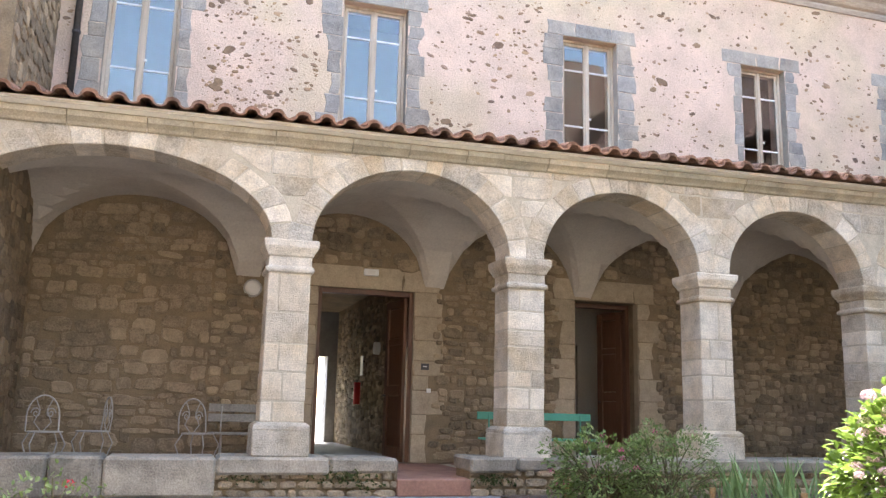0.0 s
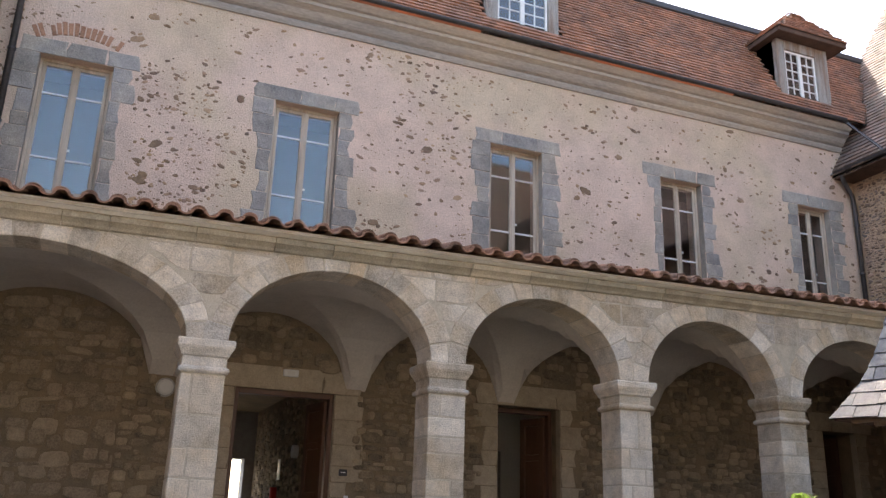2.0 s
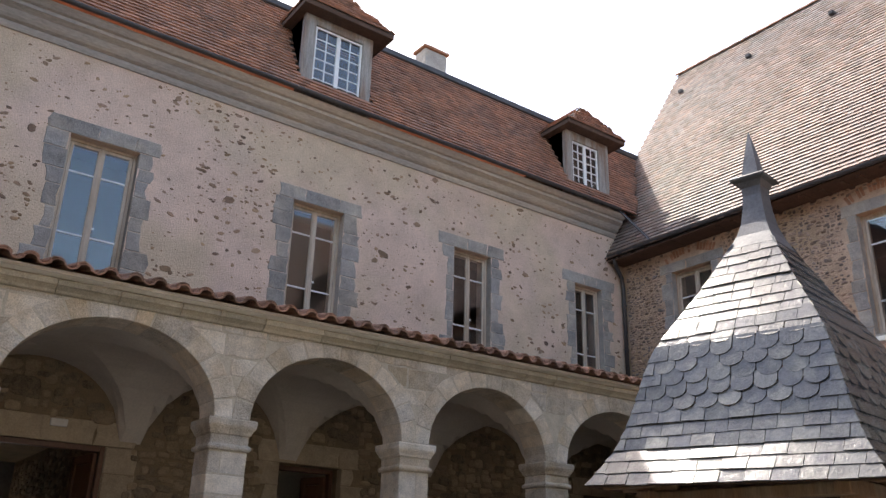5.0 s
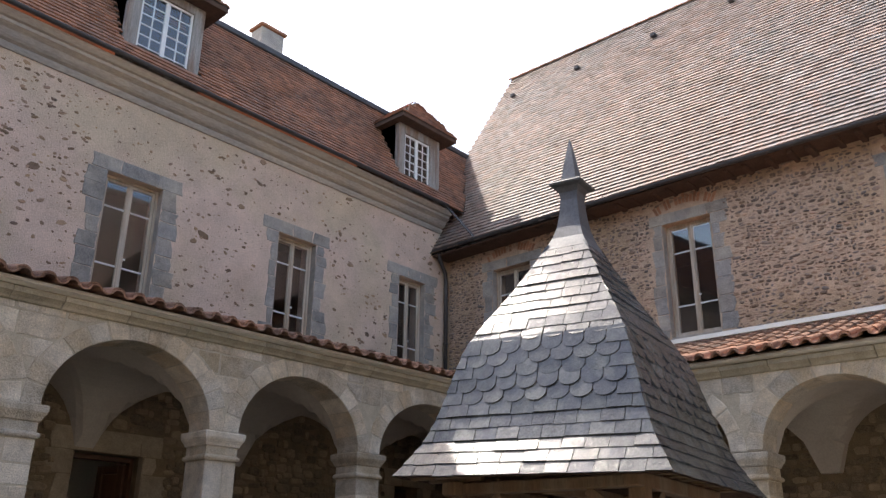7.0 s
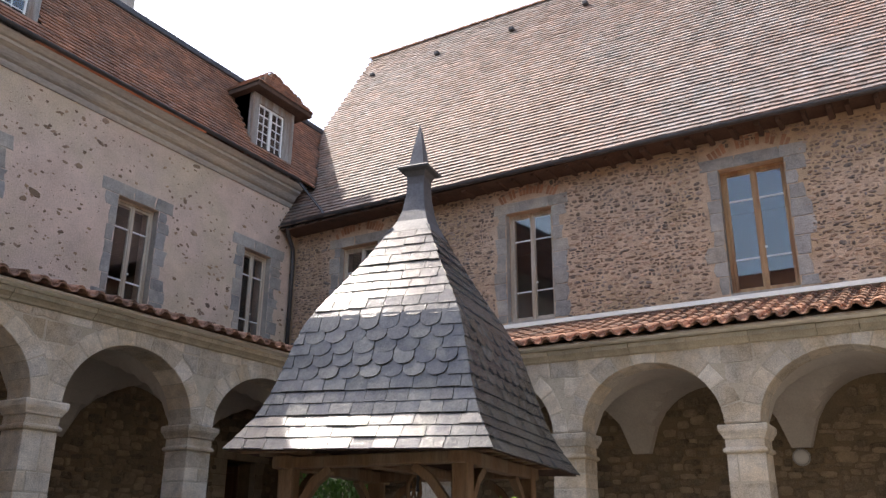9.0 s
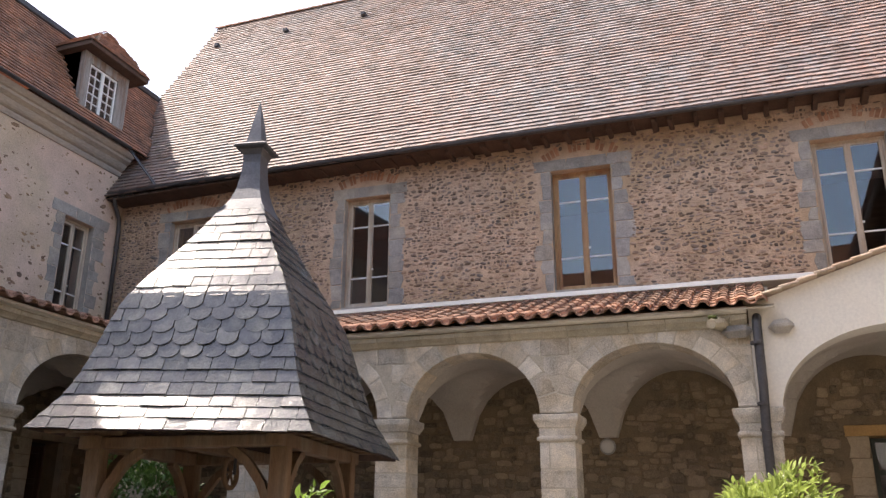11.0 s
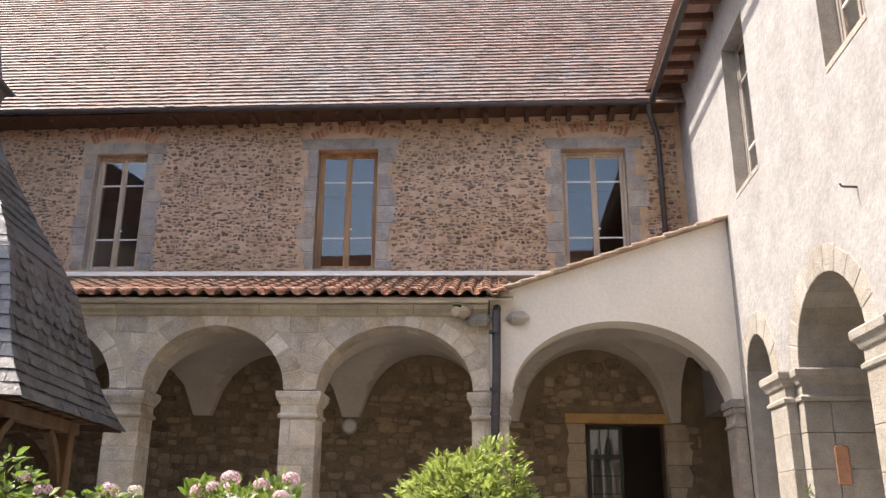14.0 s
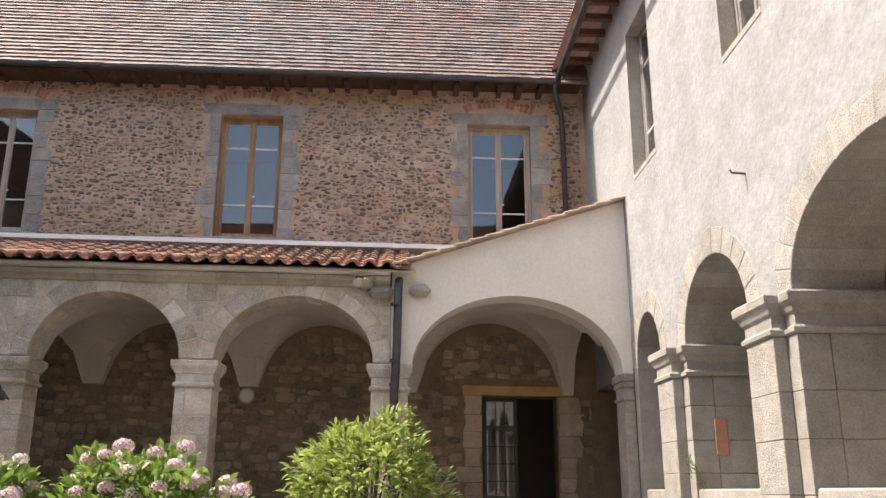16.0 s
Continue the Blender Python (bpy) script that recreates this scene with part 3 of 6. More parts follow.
# ---- main walls of the north and east ranges ----
N_WIN = [(-0.34, 0.74), (3.32, 4.44), (7.33, 8.42), (11.10, 12.10), (14.63, 15.52)]
N_HOLES = [(a, b, 6.42, 8.69) for a, b in N_WIN]
N_DOORS = [(3.14, 4.70, FLOOR, 3.82), (7.54, 8.74, FLOOR, 3.87), (14.68, 15.55, FLOOR, 3.88)]
NB = Matrix.Translation((0, 12.6, 0))
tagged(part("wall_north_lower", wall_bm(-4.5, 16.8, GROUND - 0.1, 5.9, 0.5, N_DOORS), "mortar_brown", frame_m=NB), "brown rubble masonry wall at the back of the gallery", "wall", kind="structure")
tagged(part("wall_north", wall_bm(-4.5, 16.8, 5.9, 10.3, 0.5, N_HOLES), "render_pink", frame_m=NB), "pink lime-rendered upper wall with stones showing through", "wall", kind="structure")
EB = E_FRAME @ Matrix.Translation((0, 2.45, 0))
E_WIN = [(-1.52, -0.42, 8.79), (2.95, 4.0, 8.80), (7.42, 8.60, 8.84), (12.12, 13.34, 8.80)]
E_HOLES = [(a, b, 6.40, t) for a, b, t in E_WIN]
E_DOOR = (12.34, 13.69, FLOOR, 3.62)
tagged(part("wall_east_lower", wall_bm(-3.0, 14.9, GROUND - 0.1, 5.9, 0.5, [E_DOOR]), "mortar_brown", frame_m=EB), "brown rubble wall at the back of the east gallery", "wall", kind="structure")
tagged(part("wall_east", wall_bm(-3.0, 14.9, 5.9, 9.55, 0.5, E_HOLES), "mortar_pink", frame_m=EB), "pinkish rubble upper wall with brick relieving arches", "wall", kind="structure")

# west end of the north gallery, rising over the lean-to roof
tagged(part("wall_west", box(-4.5, -1.0, 9.75, 12.6, GROUND - 0.1, 10.3), "mortar_brown"), "grey-brown rubble end wall of the west range", "wall", kind="structure")
# plain ranges that close the yard
tagged(part("wall_west_range", box(-5.2, -4.5, -9.0, 21.0, GROUND - 0.1, 10.7), "render_pink"), "plain rendered wall that closes the yard", "wall", kind="structure")
tagged(part("wall_back_north", wall_bm(-4.5, 22.0, GROUND - 0.1, 14.5, 0.5, [(3.4, 4.62, FLOOR, 3.2)]), "render_white", frame_m=Matrix.Translation((0, 20.4, 0))), "plain rear wall of the north range", "wall", kind="structure")

# ---- south range ----
S_ARCH = [(12.42, 13.60, 4.40), (9.46, 11.42, 4.52), (5.5, 8.48, 4.56), (1.6, 4.6, 4.60), (-2.3, 0.7, 4.60)]
S_SPRING = 3.66
S_WIN = [(12.03, 13.15, 6.52, 8.9), (8.45, 9.5, 6.52, 8.9), (4.6, 5.7, 6.52, 8.9), (0.6, 1.7, 6.52, 8.9)]
sw = thing("wall_south", "sunlit rough white rendered wall with arches", "wall", kind="structure")
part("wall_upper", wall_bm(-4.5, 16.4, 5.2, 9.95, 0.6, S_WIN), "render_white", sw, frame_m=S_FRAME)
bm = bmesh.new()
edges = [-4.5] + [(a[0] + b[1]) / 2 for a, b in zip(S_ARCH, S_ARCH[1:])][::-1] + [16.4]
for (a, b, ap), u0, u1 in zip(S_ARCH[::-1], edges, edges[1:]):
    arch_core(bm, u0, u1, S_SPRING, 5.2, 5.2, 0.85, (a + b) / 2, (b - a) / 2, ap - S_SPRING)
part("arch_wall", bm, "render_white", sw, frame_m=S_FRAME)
random.seed(21)
for a, b, ap in S_ARCH[:3]:
    c, ra, rise = (a + b) / 2, (b - a) / 2, ap - S_SPRING
    n = max(7, round(math.pi * ra / 0.32)) | 1
    for k in range(n):
        a0, a1 = math.pi * (1 - k / n) - 0.006, math.pi * (1 - (k + 1) / n) + 0.006
        rr = random.uniform(0.26, 0.36)
        ts = (a0, (a0 + a1) / 2, a1)
        poly = [(c + (ra - 0.004) * math.cos(t), S_SPRING + (rise - 0.004) * math.sin(t)) for t in ts] + [(c + (ra + rr) * math.cos(t), S_SPRING + (rise + rr) * math.sin(t)) for t in ts[::-1]]
        bm = bmesh.new()
        add_poly_piece(bm, poly, -0.006, 0.86, 0.008)
        bmesh.ops.recalc_face_normals(bm, faces=bm.faces)
        part("voussoir", bm, "granite_sunlit", sw, frame_m=S_FRAME)


def south_pier(u0, u1, label, seed, pil=(0.14, 0.62)):
    """A broad pier with a pilaster on its yard face, both with one moulded capital."""
    random.seed(seed)
    p = thing("stone_pier", label, "pier", ((u0 + u1) / 2, -5.1, GROUND), "south piers")
    w = u1 - u0
    pa, pb = u0 + pil[0] * w + 0.06, u0 + pil[0] * w + 0.06 + pil[1] * w
    z = GROUND
    while z < S_SPRING - 0.4:
        h = random.uniform(0.34, 0.5)
        if S_SPRING - 0.38 - z - h < 0.2:
            h = S_SPRING - 0.38 - z
        for x0, x1, v0, v1 in ((u0, u0 + w * 0.55 - 0.004, 0.0, 0.3), (u0 + w * 0.55 + 0.004, u1, 0.0, 0.3), (u0, u1, 0.306, 0.87), (pa, pb, -0.13, -0.003)):
            bm = bmesh.new()
            add_box(bm, x0, x1, v0, v1, z + 0.002, z + h - 0.002, 0.006, 0.002)
            hold(p, part("ashlar_block", bm, "granite_sunlit", None, frame_m=S_FRAME))
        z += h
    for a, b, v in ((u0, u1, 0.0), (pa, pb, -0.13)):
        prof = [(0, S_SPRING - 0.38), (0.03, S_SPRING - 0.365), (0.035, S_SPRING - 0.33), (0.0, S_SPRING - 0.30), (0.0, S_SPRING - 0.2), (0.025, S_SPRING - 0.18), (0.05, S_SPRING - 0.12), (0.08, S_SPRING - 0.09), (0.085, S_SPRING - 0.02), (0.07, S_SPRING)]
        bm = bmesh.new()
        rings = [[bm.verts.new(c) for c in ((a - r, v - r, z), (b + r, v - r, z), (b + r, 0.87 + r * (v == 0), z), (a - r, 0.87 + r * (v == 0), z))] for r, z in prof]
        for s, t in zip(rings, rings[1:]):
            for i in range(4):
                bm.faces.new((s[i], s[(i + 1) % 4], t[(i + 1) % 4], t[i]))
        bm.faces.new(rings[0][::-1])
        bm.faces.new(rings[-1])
        hold(p, part("capital", bm, "granite_sunlit", None, frame_m=S_FRAME))
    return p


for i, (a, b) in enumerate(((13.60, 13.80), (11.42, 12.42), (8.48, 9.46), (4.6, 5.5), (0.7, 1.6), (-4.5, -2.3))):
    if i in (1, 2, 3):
        south_pier(a, b, "granite pier with pilaster and moulded capital, coloured darker for the sunlit side", 50 + i)
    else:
        part("pier_block", box(a, b, 0, 0.85, GROUND, S_SPRING), "granite_sunlit", sw, frame_m=S_FRAME)
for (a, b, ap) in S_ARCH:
    part("sill_wall", box(a, b, 0.02, 0.8, GROUND, 1.96, 0.02), "granite_sunlit", sw, frame_m=S_FRAME)
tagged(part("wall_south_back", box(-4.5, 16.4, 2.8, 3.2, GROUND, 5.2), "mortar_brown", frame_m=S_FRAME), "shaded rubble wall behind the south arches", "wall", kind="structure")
tagged(part("ceiling_south", box(-4.5, 16.4, 0.86, 3.0, 4.95, 5.19), "oak_dark", frame_m=S_FRAME), "dark timber ceiling behind the south arches", "ceiling", kind="structure")

# ---- roofs ----


def canal_mesh(name, r0, r1, length, up, seed):
    """One half-round clay tile, its wide end at the origin, running along +y; up: cover tile, else channel."""
    bm = bmesh.new()
    n, th = 8, 0.022
    rows = []
    for y, r in ((0, r0), (length, r1)):
        for rad in (r, r - th):
            rows.append([bm.verts.new((rad * math.cos(math.pi * k / n), y, (1 if up else -1) * rad * math.sin(math.pi * k / n) * 0.8)) for k in range(n + 1)])
    o0, i0, o1, i1 = rows
    for k in range(n):
        bm.faces.new((o0[k], o0[k + 1], o1[k + 1], o1[k]))
        bm.faces.new((i0[k], i1[k], i1[k + 1], i0[k + 1]))
        bm.faces.new((o0[k], i0[k], i0[k + 1], o0[k + 1]))
        bm.faces.new((o1[k], o1[k + 1], i1[k + 1], i1[k]))
    for k in (0, n):
        bm.faces.new((o0[k], o1[k], i1[k], i0[k]))
    bmesh.ops.recalc_face_normals(bm, faces=bm.faces)
    return mesh_of(bm, name, "canal")


COVER, CHANNEL = canal_mesh("cover_tile", 0.092, 0.075, 0.46, True, 1), canal_mesh("channel_tile", 0.085, 0.10, 0.46, False, 2)


def lean_to(name, label, frame_m, u0, u1, v0, z0, v1, z1, pitch, part_rows, seed):
    random.seed(seed)
    roof = thing(name, label, "roof", kind="structure")
    ang, run = math.atan2(z1 - z0, v1 - v0), math.hypot(z1 - z0, v1 - v0)
    bm = bmesh.new()
    extrude_profile(bm, [(v0 + 0.05, z0 - 0.075), (v1, z1 - 0.075), (v1, z1 - 0.045), (v0 + 0.05, z0 - 0.045)], u0, u1)
    part("roof_boarding", bm, "mortar", roof, frame_m=frame_m)
    rot = frame_m.to_3x3()
    rest = bmesh.new()
    rows = int(run / 0.36) + 1
    cols = int((u1 - u0) / pitch)
    for r in range(rows):
        for c in range(cols):
            for up in (False, True):
                u = u0 + pitch * (c + (0.5 if up else 0.0)) + 0.1 + random.uniform(-0.008, 0.008)
                d = r * 0.36 + random.uniform(-0.02, 0.02) - (0.03 if up else 0.05)
                loc = frame_m @ Vector((u, v0 + d * math.cos(ang), z0 + d * math.sin(ang) + (0.015 if up else 0.055)))
                uax = (rot @ Vector((1, 0, 0))).normalized()
                vax = (rot @ Vector((0, math.cos(ang - 0.03), math.sin(ang - 0.03)))).normalized()
                wax = uax.cross(vax)
                if wax.z < 0:
                    uax, wax = -uax, -wax
                m = Matrix((uax, vax, wax)).transposed().to_4x4()
                m.translation = loc
                m = m @ Matrix.Rotation(random.uniform(-0.04, 0.04), 4, "Z") @ Matrix.Rotation(random.uniform(-0.06, 0.06), 4, "Y")
                s = pitch / 0.30
                m = m @ Matrix.Diagonal((s * random.uniform(0.96, 1.05), 1, s, 1))
                if r < part_rows:
                    o = new("clay_tile", COVER if up else CHANNEL)
                    o.matrix_world = m
                    o.parent = roof
                    if r == 0 and up:
                        # a second tile doubles each one at the eave
                        o = new("clay_tile", COVER)
                        o.matrix_world = m @ Matrix.Translation((random.uniform(-0.008, 0.008), 0.035, 0.026)) @ Matrix.Rotation(random.uniform(-0.05, 0.05), 4, "Z")
                        o.parent = roof
                else:
                    k = len(rest.verts)
                    rest.from_mesh(COVER if up else CHANNEL)
                    rest.verts.ensure_lookup_table()
                    bmesh.ops.transform(rest, matrix=m, verts=rest.verts[k:])
    if len(rest.verts):
        tagged(part("upper_tiles", rest, "canal", roof), kind="stuff")
    else:
        rest.free()
    return roof


lean_to("roof_gallery_north", "lean-to roof of round red-brown clay tiles", N_CORNICE, -3.0, 16.6, -0.27, 5.33, 2.98, 6.24, 0.30, 2, 61)
lean_to("roof_gallery_east", "lean-to roof of round red-brown clay tiles", E_FRAME, 0.2, 11.12, -0.27, 5.21, 2.43, 6.22, 0.27, 3, 62)
bm = bmesh.new()
extrude_profile(bm, [(2.445, 6.16), (2.27, 6.235), (2.30, 6.275), (2.38, 6.33), (2.445, 6.37)], 0.0, 12.0, 6)
tagged(part("lime_fillet", bm, "lime_white", frame_m=E_FRAME), "white lime mortar fillet where tiles meet the wall", "mortar fillet", kind="structure")
# roof of the last bay, rising to the south range behind the sloping wall
bm = bmesh.new()
vs = [bm.verts.new(c) for c in ((10.8, 0.3, 5.22), (14.35, 0.3, 6.40), (14.35, 2.44, 6.42), (10.8, 2.44, 6.12))]
bm.faces.new(vs)
bmesh.ops.solidify(bm, geom=bm.faces[:], thickness=0.05)
tagged(part("roof_bay", bm, "canal", frame_m=E_FRAME), "sloping clay-tile roof of the last bay", "roof", kind="structure")


def flat_tiles(name, label, origin, ud, sd, width, length, pitch, exposure, material, seed, keep=None, parent=None, lift=0.040):
    """Rows of small flat tiles on a slope. ud along the eave, sd up the slope (unit vectors)."""
    rng = np.random.RandomState(seed)
    o, ud, sd = np.array(origin, float), np.array(ud, float), np.array(sd, float)
    nd = np.cross(ud, sd)
    if nd[2] < 0:
        nd = -nd
    verts, faces = [], []
    rows, cols = int(length / exposure), int(width / pitch)
    for r in range(rows):
        sag = rng.uniform(-0.008, 0.008)
        for c in range(cols):
            u = (c + 0.5 * (r % 2)) * pitch + rng.uniform(-0.006, 0.006)
            s = r * exposure + sag + rng.uniform(-0.007, 0.007)
            if keep is not None and not keep(u, s):
                continue
            b = len(verts)
            l0 = lift + rng.uniform(-0.004, 0.005)
            w = pitch - 0.003
            for (du, ds, dn) in ((0, 0, l0), (w, 0, l0 + rng.uniform(-0.004, 0.004)), (w, exposure * 1.25, 0.004), (0, exposure * 1.25, 0.004), (0, 0, l0 - 0.032), (w, 0, l0 - 0.032)):
                verts.append(tuple(o + ud * (u + du) + sd * (s + ds) + nd * dn))
            f = [(0, 1, 2, 3), (4, 5, 1, 0), (4, 0, 3), (1, 5, 2)]
            faces += [tuple(b + i for i in q) for q in f]
    me = bpy.data.meshes.new(name)
    me.from_pydata(verts, [], faces)
    me.materials.append(M[material])
    ob = new(name, me)
    if parent is not None:
        ob.parent = parent
        return tagged(ob, kind="stuff")
    return tagged(ob, label, "roof tiles", kind="stuff")


def slab(name, pts, th, material, label="", category="roof"):
    bm = bmesh.new()
    bm.faces.new([bm.verts.new(p) for p in pts])
    bmesh.ops.solidify(bm, geom=bm.faces[:], thickness=th)
    ob = part(name, bm, material)
    return tagged(ob, label, category, kind="structure") if label else ob


# east roof
E0, E1 = Vector((15.72, 0, 9.52)), Vector((20.5, 0, 17.2))
ES = (E1 - E0).normalized()
slab("roof_east", [(15.72, 13.6, 9.49), (15.72, -15, 9.30), (20.5, -15, 17.0), (20.5, 13.6, 17.17)], 0.02, "underlay", "boarding of the steep east roof", "roof")
slab("roof_east_rear", [(20.5, 13.6, 17.17), (20.5, -15, 17.0), (25.3, -15, 9.3), (25.3, 13.6, 9.3)], 0.05, "flat_grey", "rear slope of the steep east roof", "roof")
slab("gable_east", [(20.5, 13.58, 17.1), (15.9, 13.58, 9.5), (15.9, 13.58, 5), (25.0, 13.58, 5), (25.0, 13.58, 9.5)], 0.05, "render_white", "gable wall of the east range", "wall")
flat_tiles("roof_tiles_east", "steep roof of weathered brown-grey flat tiles", (15.70, 13.55, 9.54), (0, -1, -0.011), tuple(ES), 21.5, 9.05, 0.17, 0.135, "flat_grey", 71)
ridge = thing("ridge_tiles", "row of mossy half-round ridge tiles", "ridge tiles")
for k in range(48):
    bm = bmesh.new()
    m = Matrix.Translation((20.5, 13.6 - 0.42 * k, 17.19 - 0.0046 * k)) @ Matrix.Rotation(math.pi, 4, "Z")
    bm.from_mesh(COVER)
    bmesh.ops.transform(bm, matrix=m @ Matrix.Diagonal((1.5, 1, 1.5, 1)), verts=bm.verts)
    part("ridge_tile", bm, "canal", ridge)
for y, s in ((12.9, 7.55), (10.55, 7.55), (8.05, 7.5), (5.85, 7.6)):
    p = E0 + ES * s
    v = thing("roof_vent", "small clay roof vent between the tiles", "roof vent", (p.x, y, p.z), "roof vents")
    hold(v, part("hood", box(p.x - 0.13, p.x + 0.05, y - 0.07, y + 0.07, p.z + 0.0, p.z + 0.12, 0.02), "zinc"))

# north mansard
NS = Vector((0, 1.42, 2.72)).normalized()
slab("roof_north", [(-4.5, 12.10, 10.69), (17.6, 12.10, 10.69), (17.6, 13.52, 13.41), (-4.5, 13.52, 13.41)], 0.02, "underlay", "boarding of the red mansard roof", "roof")
flat_tiles("roof_tiles_north", "steep mansard roof of small red-brown flat tiles", (-2.0, 12.09, 10.72), (1, 0, 0), tuple(NS), 20.0, 3.05, 0.165, 0.115, "flat_red", 72,
           keep=lambda u, s: not any(a < u - 1.84 and u - 2.0 < b and 0.40 < s < 1.9 for a, b in ((7.12, 8.60), (14.26, 15.62))) and u - 2.0 < 16.3 + 0.55 * s)
slab("roof_north_top", [(-4.5, 13.5, 13.40), (18.3, 13.5, 13.40), (18.3, 20.9, 14.6), (-4.5, 20.9, 14.6)], 0.05, "flat_red", "flatter upper slope of the mansard roof", "roof")
tagged(part("ridge_flashing", box(-4.5, 18.2, 13.40, 13.62, 13.36, 13.52, 0.02), "zinc"), "dark zinc flashing along the mansard break", "flashing", kind="structure")

# painted cornice under the mansard
bm = bmesh.new()
prof = [(0.0, 10.16), (-0.03, 10.16), (-0.05, 10.20), (-0.06, 10.23), (-0.06, 10.27), (-0.12, 10.30), (-0.16, 10.34), (-0.21, 10.42), (-0.29, 10.47), (-0.31, 10.48), (-0.31, 10.54), (-0.36, 10.56), (-0.42, 10.62), (-0.44, 10.66), (0.0, 10.68)]
extrude_profile(bm, prof, -4.5, 16.05, 8)
tagged(part("cornice_upper", bm, "cornice", frame_m=NB), "grey-brown moulded eaves cornice", "cornice", kind="structure")


def gutter(name, label, p0, p1, r=0.06):
    """A half-round gutter between two points."""
    p0, p1 = Vector(p0), Vector(p1)
    d = (p1 - p0).normalized()
    s = d.cross(Vector((0, 0, 1))).normalized()
    bm = bmesh.new()
    rows = []
    for p in (p0, p1):
        for rad in (r, r - 0.01):
            rows.append([bm.verts.new(p + s * rad * math.cos(math.pi * k / 8) - Vector((0, 0, 1)) * rad * math.sin(math.pi * k / 8)) for k in range(9)])
    a, b, c, e = rows
    for k in range(8):
        for q in ((a[k], a[k + 1], c[k + 1], c[k]), (b[k], e[k], e[k + 1], b[k + 1]), (a[k], b[k], b[k + 1], a[k + 1]), (c[k], c[k + 1], e[k + 1], e[k])):
            bm.faces.new(q)
    for k in (0, 8):
        bm.faces.new((a[k], c[k], e[k], b[k]))
    bmesh.ops.recalc_face_normals(bm, faces=bm.faces)
    return tagged(part(name, bm, "zinc"), label, "gutter")


def tube(bm, pts, r, n=8):
    """A round tube along points."""
    pts = [Vector(p) for p in pts]
    rings = []
    for i, p in enumerate(pts):
        d = (pts[min(i + 1, len(pts) - 1)] - pts[max(i - 1, 0)]).normalized()
        a = d.orthogonal().normalized() if i == 0 else (rings_a - d * rings_a.dot(d)).normalized()
        rings_a = a
        b = d.cross(a)
        rr = r[i] if isinstance(r, (list, tuple)) else r
        rings.append([bm.verts.new(p + (a * math.cos(2 * math.pi * k / n) + b * math.sin(2 * math.pi * k / n)) * rr) for k in range(n)])
    for p, q in zip(rings, rings[1:]):
        for k in range(n):
            bm.faces.new((p[k], p[(k + 1) % n], q[(k + 1) % n], q[k]))
    bm.faces.new(rings[0][::-1])
    bm.faces.new(rings[-1])
    return bm


gutter("gutter_north", "dark metal half-round gutter under the mansard", (-4.5, 12.08, 10.74), (15.75, 12.08, 10.72))
gutter("gutter_east", "dark metal gutter under the east roof", (15.70, 12.5, 9.59), (15.70, -4.25, 9.39))
gutter("gutter_south", "dark metal gutter of the south eaves", (15.70, -4.18, 9.40), (-4.5, -4.18, 9.66))
# short open gutter from the cornice corner down to the east eave
gutter("gutter_link", "short blue-green copper gutter at the roof corner", (15.72, 12.06, 10.66), (15.66, 11.2, 9.66), 0.06)


def downpipe(pts, r, label, brackets=()):
    p = thing("downpipe", label, "downpipe", pts[-1])
    hold(p, part("pipe", tube(bmesh.new(), pts, r, 10), "zinc", smooth=True))
    for z in brackets:
        a = [Vector(q) for q in pts]
        foot = a[-1]
        hold(p, part("bracket", tube(bmesh.new(), [(foot.x, foot.y, z), (foot.x, foot.y, z + 0.04)], r + 0.012, 10), "zinc"))
    return p


downpipe([(15.75, 12.35, 9.5), (15.85, 12.42, 9.38), (16.15, 12.5, 9.1), (16.2, 12.52, 8.8), (16.2, 12.52, 6.4)], 0.05, "dark metal downpipe in the corner of the two ranges", (8.4, 7.3))
downpipe([(15.72, -4.15, 9.35), (15.8, -4.15, 9.2), (16.12, -4.32, 8.9), (16.2, -4.35, 8.6), (16.2, -4.35, 6.3)], 0.05, "dark metal downpipe on the east wall", (8.0, 7.0))
downpipe([(13.95, -1.27, 5.02), (13.78, -1.27, 5.0), (13.72, -1.26, 4.9), (13.72, -1.25, 4.0), (13.70, -1.22, 3.3), (13.70, -1.22, 1.0)], 0.065, "dark cast-iron downpipe in front of the pier", (4.6, 3.75, 3.4))
downpipe([(-0.72, 12.2, 10.7), (-0.72, 12.48, 10.3), (-0.72, 12.5, 6.4)], 0.05, "dark metal downpipe beside the end wall", (8.6, 7.4))

# rafter feet under the east and south eaves
feet = thing("rafter_feet", "dark weathered rafter ends under the east eaves", "rafters")
random.seed(64)
for k in range(41):
    y = 12.3 - 0.405 * k + random.uniform(-0.06, 0.06)
    z = 9.33 + 0.0104 * y + random.uniform(-0.015, 0.015)
    w = random.uniform(0.04, 0.06)
    hold(feet, part("rafter", box(15.84, 16.32, y - w, y + w, z, z + random.uniform(0.09, 0.11), 0.014, 0.016), "oak_dark"))
tagged(part("eave_board", box(15.74, 16.34, -4.7, 12.55, 9.44, 9.47), "oak_dark"), "dark boarding under the east eaves", "eaves", kind="structure")
feet2 = thing("rafter_feet", "red-brown rafter ends under the south eaves", "rafters")
for k in range(41):
    x = 15.9 - 0.5 * k
    hold(feet2, part("rafter", box(x - 0.05, x + 0.05, -4.82, -4.22, 9.62, 9.74, 0.01), "oak_red"))
slab("roof_south", [(16.4, -4.12, 9.72), (-4.5, -4.12, 9.90), (-4.5, -9.0, 12.6), (16.4, -9.0, 12.6)], 0.05, "flat_grey", "south roof slope of weathered tiles", "roof")
